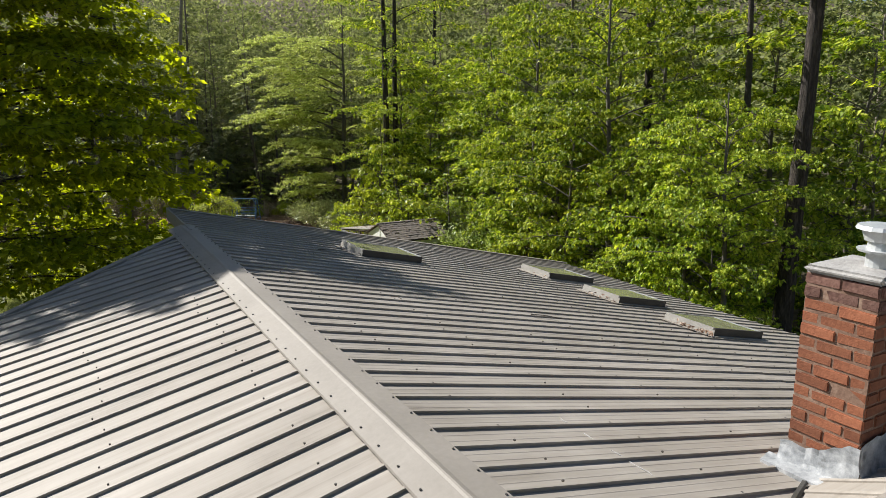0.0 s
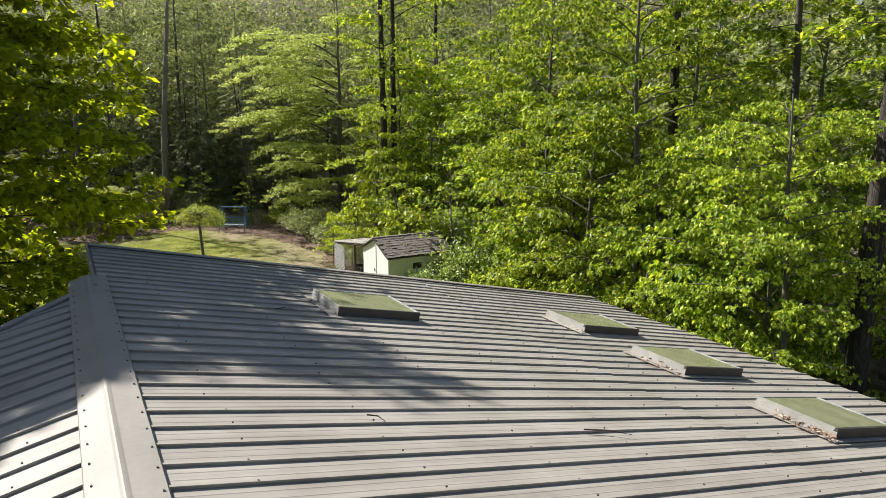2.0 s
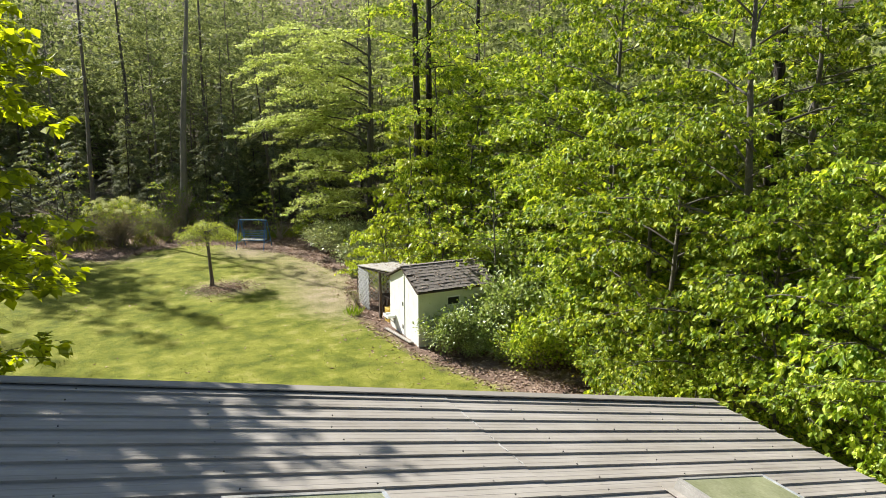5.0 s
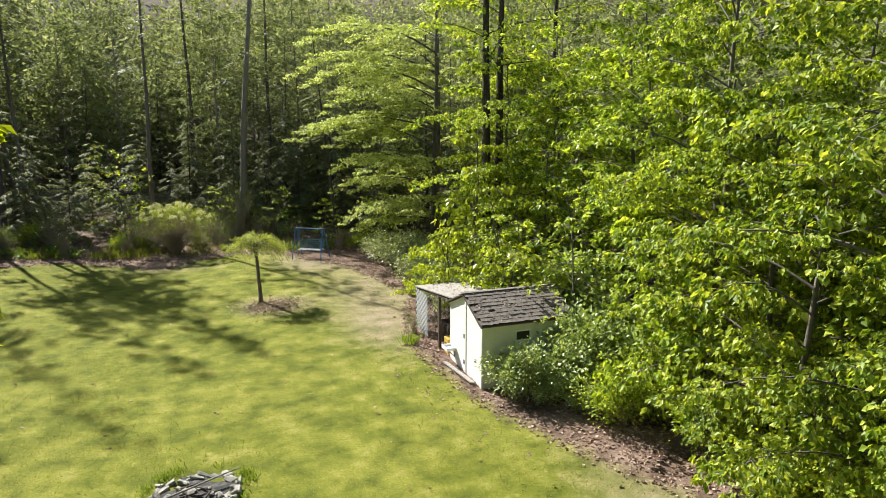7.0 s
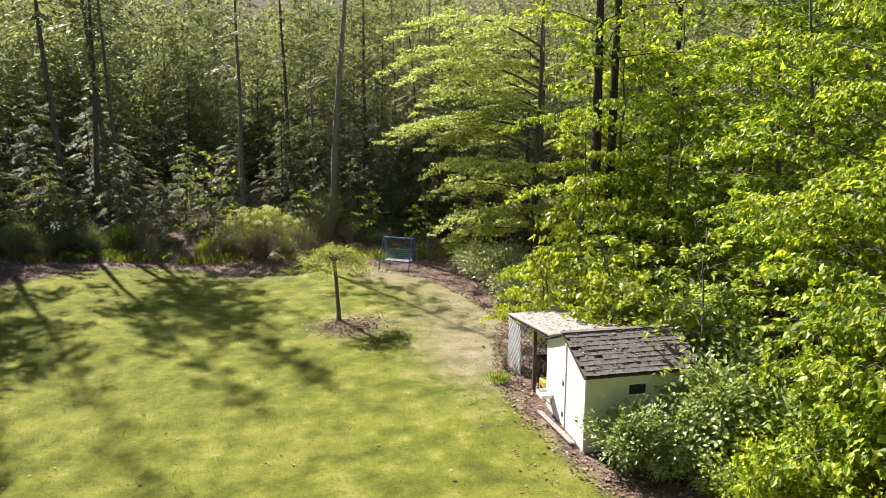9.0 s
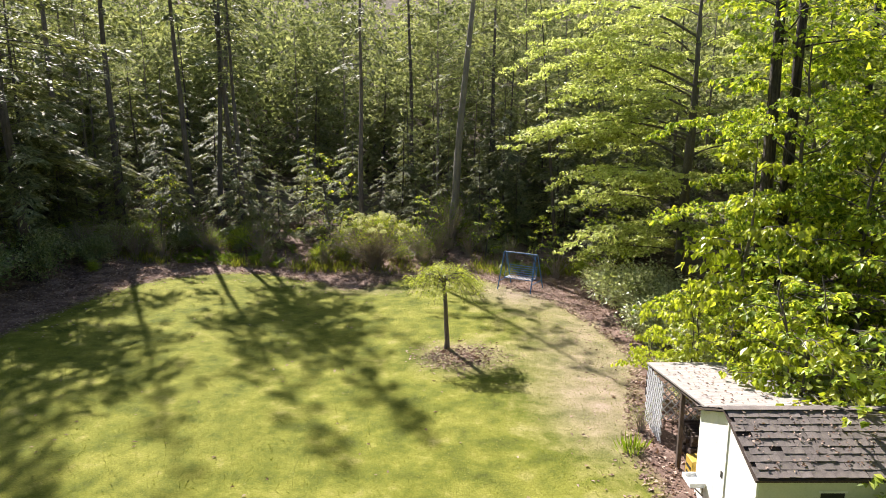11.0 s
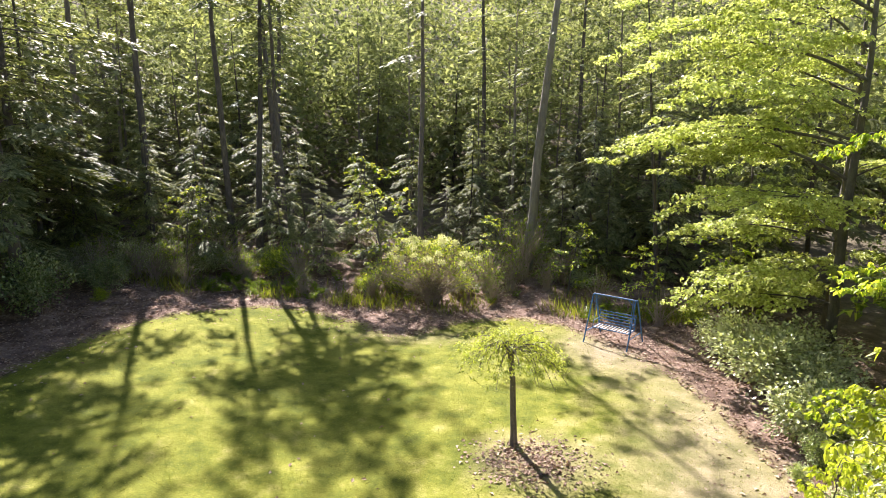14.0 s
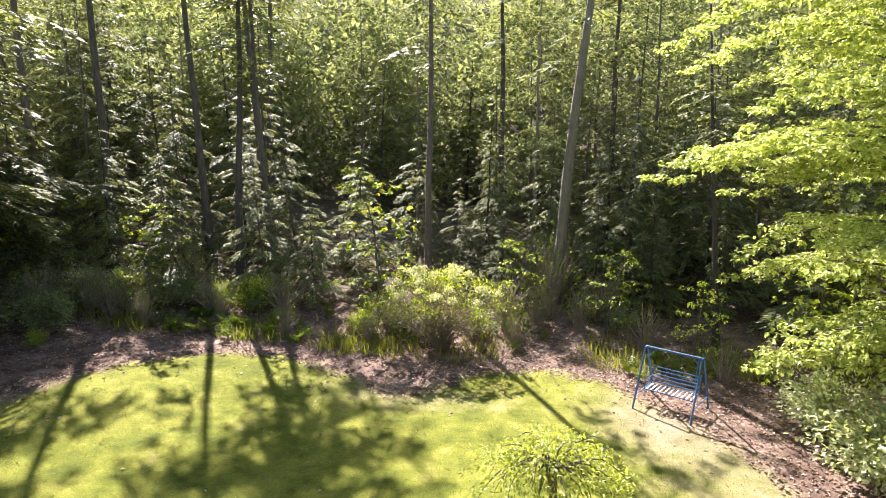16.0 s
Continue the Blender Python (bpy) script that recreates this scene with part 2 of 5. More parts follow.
LEAF_OLIVE = leaf_mat("olive_leaf", [(0.2, (0.17, 0.20, 0.03)), (0.5, (0.33, 0.365, 0.07)), (0.8, (0.52, 0.54, 0.16))], 0.45)
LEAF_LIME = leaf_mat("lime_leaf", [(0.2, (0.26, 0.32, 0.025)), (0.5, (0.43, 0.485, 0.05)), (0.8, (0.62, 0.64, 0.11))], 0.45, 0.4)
LEAF_LAUREL = leaf_mat("laurel_leaf", [(0.2, (0.11, 0.16, 0.06)), (0.5, (0.24, 0.30, 0.13)), (0.8, (0.46, 0.51, 0.30))], 0.35, 0.4)
LEAF_DARK = leaf_mat("shaded_leaf", [(0.2, (0.12, 0.155, 0.010)), (0.5, (0.24, 0.285, 0.017)), (0.8, (0.42, 0.46, 0.045))], 0.66, 0.45, (1.5, 1.45, 0.3), 0.3)
LEAF_HEMLOCK = leaf_mat("hemlock_needles", [(0.2, (0.105, 0.13, 0.05)), (0.5, (0.215, 0.245, 0.11)), (0.8, (0.42, 0.44, 0.24))], 0.42, 0.55, (1.25, 1.22, 0.65), 0.22)
LEAF_GREY = leaf_mat("grey_green_leaf", [(0.2, (0.20, 0.24, 0.10)), (0.5, (0.44, 0.47, 0.25)), (0.8, (0.74, 0.76, 0.52))], 0.3, 0.32)
# paler, bluer stops hold some distance haze in the leaf colour
LEAF_FAR = leaf_mat("far_leaf", [(0.2, (0.125, 0.155, 0.058)), (0.5, (0.235, 0.27, 0.115)), (0.8, (0.40, 0.43, 0.22))], 0.45, 0.8, (1.2, 1.18, 0.8), 0.1)
LEAF_PALE = leaf_mat("pale_leaf", [(0.2, (0.13, 0.19, 0.05)), (0.5, (0.31, 0.38, 0.135)), (0.78, (0.58, 0.63, 0.33))], 0.32, 0.42)
LEAF_FERN = leaf_mat("fern_green", [(0.2, (0.09, 0.14, 0.01)), (0.6, (0.17, 0.24, 0.02)), (0.9, (0.25, 0.31, 0.04))], 0.5)
LEAF_BUSH = leaf_mat("olive_bush_leaf", [(0.2, (0.14, 0.12, 0.065)), (0.5, (0.27, 0.235, 0.14)), (0.8, (0.42, 0.38, 0.25))], 0.35)
LEAF_BLOOM = leaf_mat("cream_bloom", [(0.2, (0.42, 0.42, 0.24)), (0.6, (0.62, 0.61, 0.43)), (0.9, (0.78, 0.76, 0.64))], 0.3)
LEAF_DEAD = leaf_mat("dead_leaf", [(0.2, (0.13, 0.075, 0.05)), (0.5, (0.30, 0.20, 0.145)), (0.85, (0.55, 0.44, 0.35))], 0.15, 0.8, (1.1, 0.9, 0.6))
LEAF_GRASS = leaf_mat("grass_blade", [(0.15, (0.075, 0.095, 0.013)), (0.5, (0.17, 0.187, 0.026)), (0.85, (0.33, 0.315, 0.085))], 0.4, 0.6)


# ---- mesh helpers ----
class Buf:
    """Collects vertices and faces of one mesh; faces of one call all have as many corners."""

    def __init__(self):
        self.v, self.f, self.n = [], [], 0

    def add(self, v, f):
        v, f = np.asarray(v, np.float32).reshape(-1, 3), np.asarray(f, np.int32)
        self.v.append(v)
        self.f.append(f + self.n)
        self.n += len(v)

    def mesh(self, name, smooth=False):
        me = bpy.data.meshes.new(name)
        v = np.concatenate(self.v)
        sizes = np.concatenate([np.full(len(f), f.shape[1], np.int32) for f in self.f])
        loops = np.concatenate([f.ravel() for f in self.f])
        me.vertices.add(len(v))
        me.vertices.foreach_set("co", v.ravel())
        me.loops.add(len(loops))
        me.loops.foreach_set("vertex_index", loops)
        me.polygons.add(len(sizes))
        me.polygons.foreach_set("loop_start", np.concatenate([[0], np.cumsum(sizes)[:-1]]).astype(np.int32))
        me.polygons.foreach_set("loop_total", sizes)
        me.polygons.foreach_set("use_smooth", np.full(len(sizes), smooth))
        me.update()
        me.validate()
        return me

    def tube(self, pts, radii, sides=6, cap=False):
        pts, radii = np.asarray(pts, float), np.asarray(radii, float)
        d = np.gradient(pts, axis=0)
        d /= np.linalg.norm(d, axis=1)[:, None] + 1e-9
        ref = np.where(np.abs(d[:, 2:3]) > 0.9, [[1.0, 0, 0]], [[0, 0, 1.0]])
        a = np.cross(d, ref)
        a /= np.linalg.norm(a, axis=1)[:, None] + 1e-9
        b = np.cross(d, a)
        th = np.arange(sides) * 2 * np.pi / sides
        v = pts[:, None] + radii[:, None, None] * (np.cos(th)[None, :, None] * a[:, None] + np.sin(th)[None, :, None] * b[:, None])
        i, j = np.meshgrid(np.arange(len(pts) - 1), np.arange(sides), indexing="ij")
        k = (j + 1) % sides
        f = np.stack([i * sides + j, i * sides + k, (i + 1) * sides + k, (i + 1) * sides + j], -1).reshape(-1, 4)
        base = self.n
        self.add(v.reshape(-1, 3), f)
        if cap:
            self.f.append(np.arange(sides, dtype=np.int32)[None, ::-1] + base)
            self.f.append(np.arange(sides, dtype=np.int32)[None] + base + (len(pts) - 1) * sides)

    def box(self, lo, hi, turn=None, at=(0, 0, 0)):
        (x0, y0, z0), (x1, y1, z1) = lo, hi
        v = np.array([[x, y, z] for x in (x0, x1) for y in (y0, y1) for z in (z0, z1)], float)
        if turn is not None:
            v = v @ np.array(turn).T
        self.add(v + np.array(at), [[0, 1, 3, 2], [4, 6, 7, 5], [0, 4, 5, 1], [2, 3, 7, 6], [0, 2, 6, 4], [1, 5, 7, 3]])

    def needles(self, c, a, n, length, width):
        """One pointed three-cornered spray at each place c, along a, facing n."""
        c, a, n = (np.asarray(q, float).reshape(-1, 3) for q in (c, a, n))
        length, width = np.broadcast_to(length, len(c))[:, None], np.broadcast_to(width, len(c))[:, None]
        a = a / (np.linalg.norm(a, axis=1)[:, None] + 1e-9)
        s = np.cross(a, n)
        s *= 0.5 * width / (np.linalg.norm(s, axis=1)[:, None] + 1e-9)
        self.add(np.stack([c - s, c + s, c + length * a], 1).reshape(-1, 3), np.arange(3 * len(c)).reshape(-1, 3))

    def leaves(self, c, a, n, length, width, fold=0.06, droop=0.12):
        """One folded four-cornered leaf at each place c, along a, facing n."""
        c, a, n = (np.asarray(q, float).reshape(-1, 3) for q in (c, a, n))
        length, width = np.broadcast_to(length, len(c))[:, None], np.broadcast_to(width, len(c))[:, None]
        a = a / (np.linalg.norm(a, axis=1)[:, None] + 1e-9)
        s = np.cross(a, n)
        s /= np.linalg.norm(s, axis=1)[:, None] + 1e-9
        n = np.cross(s, a)
        m = c + 0.45 * length * a + fold * length * n
        v = np.stack([c, m + 0.5 * width * s, c + length * a - droop * length * n, m - 0.5 * width * s], 1)
        self.add(v.reshape(-1, 3), np.arange(4 * len(c)).reshape(-1, 4))


def thing(name, label, category, group="", kind="", at=None):
    ob = new(name)
    if at is not None:
        ob.matrix_world = at
    return tagged(ob, label, category, group, kind)


def part(name, data, material, parent, label="", kind=""):
    if isinstance(data, bmesh.types.BMesh):
        me = bpy.data.meshes.new(name)
        data.to_mesh(me)
        data.free()
    elif isinstance(data, Buf):
        me = data.mesh(name)
    else:
        me = data
    if not me.materials:
        me.materials.append(material)
    ob = new(name, me)
    ob.parent = parent
    return tagged(ob, label, kind=kind)


def solo(name, data, material, label, category, kind="", group="", at=None):
    ob = part(name, data, material, None, label, kind)
    if at is not None:
        ob.matrix_world = at
    return tagged(ob, category=category, group=group)


def bevelled(size, width=0.01, segments=1, jitter=0.0, rng=None):
    bm = bmesh.new()
    bmesh.ops.create_cube(bm, size=1.0)
    for v in bm.verts:
        v.co = Vector((v.co.x * size[0], v.co.y * size[1], v.co.z * size[2]))
        if jitter:
            v.co += Vector(rng.uniform(-jitter, jitter, 3))
    bmesh.ops.bevel(bm, geom=bm.edges[:], offset=width, segments=segments, affect="EDGES")
    return bm


def as_mesh(bm, name):
    me = bpy.data.meshes.new(name)
    bm.to_mesh(me)
    bm.free()
    return me


# ---- ground ----
LAWN = [(-15, 12), (-15, 26), (-10, 31), (-6.9, 33.4), (-6.5, 36.8), (-5.7, 40.2), (-3.5, 42.4), (-1, 42.9), (1.2, 41.8), (2.4, 40.9),
        (3.5, 41.5), (4.7, 42.9), (6.4, 43.2), (8.0, 42.6), (9.4, 41.2), (10.7, 39.2), (11.7, 36.6), (12.1, 33.5), (11.3, 30.8), (10.5, 28),
        (10.6, 25.6), (10.9, 23.2), (11.6, 21.1), (12.2, 19.4), (13.2, 17.9), (13.6, 14), (13, 4), (12, -12), (-15, -12)]


def rise(x, y):
    """Height of the ground."""
    x, y = np.asarray(x, float), np.asarray(y, float)
    z = 0.1 + 0.055 * np.logaddexp(0, 1.5 * (2.5 - x)) / 1.5 * (x > -40) + 0.055 * 42 * (x <= -40)
    z = z - 0.03 * np.clip(x - 8, 0, 12)
    z = z + 0.08 * np.clip(y - 44.5, 0, 45) + 0.42 * np.clip(y - 70, 0, 60) + 0.2 * np.clip(x - 30, 0, 60) + 0.05 * np.clip(-7 - x, 0, 30)
    return z + 0.03 * np.sin(x * 1.3 + y * 0.4) * np.sin(y * 0.9) + 0.012 * np.sin(x * 4.1) * np.sin(y * 3.7 + x)


def inside(x, y):
    """Signed distance to the lawn's edge, positive on the lawn."""
    p = np.stack([x, y], -1)
    best, odd = np.full(len(p), 1e9), np.zeros(len(p), bool)
    for (ax, ay), (bx, by) in zip(LAWN, LAWN[1:] + LAWN[:1]):
        e, w = np.array([bx - ax, by - ay]), p - [ax, ay]
        d = w - np.clip((w @ e) / (e @ e), 0, 1)[:, None] * e
        best = np.minimum(best, (d * d).sum(1))
        c = ((ay > y) != (by > y)) & (x < (bx - ax) * (y - ay) / (by - ay + 1e-12) + ax)
        odd ^= c
    return np.where(odd, 1, -1) * np.sqrt(best)


def axis(lo, hi, step, far):
    near = np.arange(lo, hi + 1e-6, step)
    out = step * 1.35 ** np.arange(1, 30)
    out = np.cumsum(out)
    out = out[out < far]
    return np.concatenate([(lo - out)[::-1], near, hi + out])


gx, gy = np.meshgrid(axis(-16, 18, 0.25, 900), axis(8, 52, 0.25, 900), indexing="ij")
nx, ny = gx.shape
fx, fy = gx.ravel(), gy.ravel()
i, j = np.meshgrid(np.arange(nx - 1), np.arange(ny - 1), indexing="ij")
quad = np.stack([i * ny + j, (i + 1) * ny + j, (i + 1) * ny + j + 1, i * ny + j + 1], -1).reshape(-1, 4)
gbuf = Buf()
gbuf.add(np.stack([fx, fy, rise(fx, fy)], -1), quad)
gme = gbuf.mesh("ground", True)
gme.attributes.new("lawn", "FLOAT", "POINT").data.foreach_set("value", np.clip(0.5 + inside(fx, fy) * 0.6, 0, 1).astype(np.float32))
gme.attributes.new("deep", "FLOAT", "POINT").data.foreach_set("value", np.clip((-inside(fx, fy) - 4) / 7, 0, 1).astype(np.float32))
worn = sum(a * np.exp(-(((fx - x) / rx) ** 2 + ((fy - y) / ry) ** 2)) for x, y, rx, ry, a in
           ((6.85, 33.4, 1.3, 1.2, 0.75), (9.3, 40.6, 1.6, 1.8, 0.8), (11.2, 35.5, 2.4, 5.0, 0.65), (10.4, 30, 1.7, 3, 0.65), (12.5, 18, 1.6, 3, 0.55), (3, 41, 3, 0.8, 0.4)))
gme.attributes.new("bare", "FLOAT", "POINT").data.foreach_set("value", worn.astype(np.float32))
solo("ground", gme, MAT_GROUND, "mown green lawn running into brown leaf litter under trees", "ground", "structure")

# ---- house ----
RX, RZ, PITCH = 1.46, 5.34, 0.222          # ridge line x, its height, fall per metre
EAVE_R, EAVE_L, FAR, NEAR_Y = 9.86, -6.9, 11.8, -8.0
COS = 1 / math.sqrt(1 + PITCH * PITCH)
RIB = 0.2286
house = thing("house", "low house with a weathered bronze-grey ribbed steel roof", "house")


def roof_z(x):
    return RZ - PITCH * abs(x - RX)


def sheet(width_ribs, minor=True):
    """A ribbed steel sheet: u runs down the slope, v across it. Returns profile points (v, w)."""
    prof = []
    for k in range(width_ribs):
        c = k * RIB
        prof += [(c - 0.010, 0.0), (c - 0.013, 0.018), (c + 0.007, 0.018), (c + 0.013, 0.0)]
        for q in (0.078, 0.15) if minor else ():
            prof += [(c + q - 0.006, 0.0), (c + q, 0.002), (c + q + 0.006, 0.0)]
    prof += [(width_ribs * RIB - 0.0102, 0.0)]
    return prof


def roof_sheet(side, y0, u0, u1, lift=0.0, cut=None):
    """One sheet on the right (+1) or left (-1) slope, from u0 to u1 metres down from the ridge in plan."""
    bm = bmesh.new()
    rows = []
    for u in (u0, u1):
        row = []
        for v, w in sheet(4, side > 0):
            x = RX + side * (u + w * PITCH * COS)
            row.append(bm.verts.new((x, y0 + v, RZ - PITCH * u + (w + lift) * COS)))
        rows.append(row)
    for a in range(len(rows[0]) - 1):
        q = [rows[0][a], rows[0][a + 1], rows[1][a + 1], rows[1][a]]
        bm.faces.new(q if side < 0 else q[::-1])
    if cut:
        (px, py), (nx_, ny_) = cut
        bmesh.ops.bisect_plane(bm, geom=bm.verts[:] + bm.edges[:] + bm.faces[:], plane_co=(px, py, 0), plane_no=(nx_, ny_, 0), clear_outer=True)
    return bm


roof = part("roof", bevelled((0.2, 2.0, 0.1)), MAT_ROOF, house, "bronze-grey ribbed steel roof")
# roof deck under the sheets
deck = Buf()


def slab(poly, thick=0.12):
    """A closed slab hanging under a plane polygon of (x, y, z)."""
    p = np.array(poly, float)
    n = len(p)
    deck.add(np.concatenate([p, p - [0, 0, thick]]), [list(range(n)), list(range(2 * n - 1, n - 1, -1))][:1])
    deck.f.append(np.array([list(range(n, 2 * n))[::-1]], np.int32) + deck.n - 2 * n)
    for a in range(n):
        b = (a + 1) % n
        deck.f.append(np.array([[a, n + a, n + b, b]], np.int32) + deck.n - 2 * n)


def on(x, y, drop=0.02):
    return (x, y, roof_z(x) - drop)


slab([on(RX, NEAR_Y), on(EAVE_R - 0.03, NEAR_Y), on(EAVE_R - 0.03, FAR - 0.03), on(RX, FAR - 0.03)])
CUT_A, CUT_B = (1.30, 9.50), (EAVE_L, 3.62)
slab([on(RX, NEAR_Y), on(RX, 9.55), on(CUT_A[0], CUT_A[1]), on(CUT_B[0], CUT_B[1]), on(EAVE_L + 0.03, NEAR_Y)][::-1])
old = roof.data
roof.data = deck.mesh("roof")
roof.data.materials.append(MAT_ROOF)
bpy.data.meshes.remove(old)
# cut direction of the left end
cd = Vector((CUT_A[1] - CUT_B[1], -(CUT_A[0] - CUT_B[0]))).normalized() * -1
y = FAR - 4 * RIB + 0.024
while y > NEAR_Y:
    part("roof_panel", roof_sheet(1, y, 0.02, 4.57, 0.006), MAT_ROOF, roof)
    part("roof_panel", roof_sheet(1, y, 4.45, EAVE_R - RX, 0.0), MAT_ROOF, roof)
    y -= 4 * RIB
y = 9.6 - 4 * RIB
while y > NEAR_Y:
    bm = roof_sheet(-1, y, 0.02, RX - EAVE_L, 0.0, (CUT_A, cd) if y > 2.4 else None)
    if len(bm.faces):
        part("roof_panel", bm, MAT_ROOF, roof)
    else:
        bm.free()
    y -= 4 * RIB
# sealant beads along two sheet ends
rng = np.random.default_rng(71)
for x0, y0, y1 in ((6.035, 10.2, 11.75), (2.54, 2.15, 3.05)):
    for k in range(1, 60):
        rib_y = FAR + 0.024 - k * RIB
        if not y0 < rib_y + RIB / 2 < y1:
            continue
        b = Buf()
        ys = np.linspace(rib_y + 0.03, rib_y + RIB - 0.03, 5)[: int(rng.integers(3, 6))]
        b.tube([(x0 + rng.uniform(-0.006, 0.006), q, roof_z(x0) + 0.009) for q in ys], rng.uniform(0.0025, 0.005, len(ys)), 5, True)
        part("sealant_bead", b, MAT_CEMENT, roof, "broken white sealant bead")
# ridge cap: two flanges and a rolled crest
bm = bmesh.new()
prof = [(-0.245, -0.034), (-0.24, -0.022), (-0.10, 0.026), (-0.088, 0.034), (-0.078, 0.037), (-0.066, 0.034), (-0.052, 0.029), (0.095, 0.016), (0.102, 0.004)]
ends = []
for yy in np.linspace(NEAR_Y, 9.95, 19):
    ends.append([bm.verts.new((RX + u, yy, RZ + w + 0.0015 * math.sin(yy * 3.1 + u * 9))) for u, w in prof])
for a, b in zip(ends, ends[1:]):
    for k in range(len(prof) - 1):
        bm.faces.new((a[k], a[k + 1], b[k + 1], b[k]))
bmesh.ops.recalc_face_normals(bm, faces=bm.faces[:])
part("ridge_cap", bm, MAT_CAP, roof, "pale steel ridge cap")
# edge trims
trim = Buf()
slope_r = Matrix(((COS, 0, PITCH * COS), (0, 1, 0), (-PITCH * COS, 0, COS)))
trim.box((0, -0.10, 0.022), ((EAVE_R - RX) / COS, 0.02, 0.034), slope_r, (RX, FAR, RZ))
trim.box((0, -0.004, -0.14), ((EAVE_R - RX) / COS, 0.02, 0.022), slope_r, (RX, FAR, RZ))
part("rake_trim", trim, MAT_CAP, roof, "grey steel rake trim")
trim = Buf()
trim.box((-0.02, -0.02, -0.16), (0.004, FAR - 9.5, 0.035), None, (RX - 0.004, 9.5, RZ))
part("edge_trim", trim, MAT_CAP, roof)
trim = Buf()
ca, cb = Vector((CUT_A[0], CUT_A[1], roof_z(CUT_A[0]))), Vector((CUT_B[0], CUT_B[1], roof_z(CUT_B[0])))
ex = (ca - cb).normalized()
ey = Vector((0, 0, 1)).cross(ex).normalized()
ez = ex.cross(ey)
trim.box((0, -0.07, 0.0), ((ca - cb).length, 0.015, 0.034), Matrix((ex, ey, ez)).transposed(), cb)
trim.box((0, 0.0, -0.14), ((ca - cb).length, 0.015, 0.0), Matrix((ex, ey, ez)).transposed(), cb)
part("rake_trim", trim, MAT_CAP, roof)
# screw heads along the ribs
screws = Buf()
rng = np.random.default_rng(4)
for k in range(60):
    yy = FAR + 0.024 - (k + 1) * RIB
    for u in np.arange(0.5, 8.3, 0.92):
        x = RX + u + rng.uniform(-0.05, 0.05)
        screws.box((-0.005, -0.005, 0), (0.005, 0.005, 0.009), None, (x, yy + rng.choice((0, 0.035)), roof_z(x) + 0.018 * COS))
    if yy < 9:
        for u in np.arange(0.5, 8.0, 0.92):
            x = RX - u + rng.uniform(-0.05, 0.05)
            if yy < 9.2 + (x - 1.3) * 0.717:
                screws.box((-0.005, -0.005, 0), (0.005, 0.005, 0.009), None, (x, 9.6 - (k + 1) * RIB + 0.02, roof_z(x) + 0.018 * COS))
for yy in np.arange(NEAR_Y, 9.8, RIB):
    for s in (-1, 1):
        screws.box((-0.005, -0.005, 0), (0.005, 0.005, 0.007), None, (RX + (-0.21 if s < 0 else 0.075), yy + 0.1 * s, RZ + (-0.012 if s < 0 else 0.017)))
part("screws", screws, MAT_SCREW, roof, "small dark screw heads", "stuff")
# walls below
walls = Buf()
walls.add([(2.0, NEAR_Y, 0), (9.3, NEAR_Y, 0), (9.3, NEAR_Y, 3.3), (2.0, NEAR_Y, 4.9), (2.0, 11.3, 0), (9.3, 11.3, 0), (9.3, 11.3, 3.3), (2.0, 11.3, 4.9)],
          [[0, 1, 2, 3], [7, 6, 5, 4], [1, 5, 6, 2], [4, 0, 3, 7], [3, 2, 6, 7], [0, 4, 5, 1]])
walls.add([(-6.3, NEAR_Y, 0), (1.9, NEAR_Y, 0), (1.9, NEAR_Y, 4.9), (-6.3, NEAR_Y, 3.3), (-6.3, 3.3, 0), (1.9, 9.1, 0), (1.9, 9.1, 4.9), (-6.3, 3.3, 3.3)],
          [[0, 1, 2, 3], [7, 6, 5, 4], [1, 5, 6, 2], [4, 0, 3, 7], [3, 2, 6, 7], [0, 4, 5, 1]])
part("wall", walls, MAT_SIDING, house)


# skylights
def skylight(x0, y0, wx=1.0, wy=0.82):
    sk = new("skylight")
    sk.parent = house
    tagged(sk, "flat skylight with a clouded greenish pane")
    sk.matrix_local = Matrix.Translation((x0, y0, roof_z(x0))) @ slope_r.to_4x4()
    L = wx / COS
    # the near side faces away from the sun, its shade painted in as near-black
    for nm, lo, hi, mt in (("side", (0, 0, 0), (L, 0.035, 0.098), MAT_SEAM_SHADED_CURB), ("side", (0, wy - 0.035, 0), (L, wy, 0.098), MAT_CURB_SILVER),
                           ("uphill_curb", (0.0, 0.036, 0), (0.035, wy - 0.036, 0.098), MAT_CURB_SILVER), ("downhill_curb", (L - 0.035, 0.036, 0), (L, wy - 0.036, 0.098), MAT_CURB_SILVER)):
        b = Buf()
        b.box(lo, hi)
        part(nm, b, mt, sk)
    bm = bevelled((L - 0.03, wy - 0.03, 0.03), 0.008)
    bmesh.ops.translate(bm, verts=bm.verts, vec=(L / 2, wy / 2, 0.101))
    part("pane", bm, MAT_PANE, sk, "clouded greenish pane")
    for lo, hi, mt in (((0.0, -0.004, 0.099), (L, 0.028, 0.122), MAT_SEAM_SHADED_CURB), ((0.0, wy - 0.028, 0.099), (L, wy, 0.122), MAT_CURB_SILVER),
                       ((0.0, 0.029, 0.099), (0.028, wy - 0.029, 0.122), MAT_CURB_SILVER), ((L - 0.028, 0.029, 0.099), (L, wy - 0.029, 0.122), MAT_FLASH)):
        b = Buf()
        b.box(lo, hi)
        part("frame_bar", b, mt, sk)
    b = Buf()
    b.box((-0.09, -0.06, 0.024), (L + 0.07, wy + 0.06, 0.015))
    part("flashing", b, MAT_ROOF, sk)
    b = Buf()
    b.box((-0.006, -0.004, 0.02), (-0.001, wy + 0.004, 0.09))
    part("flashing", b, MAT_CURB_SILVER, sk, "bright silver flashing")
    return sk


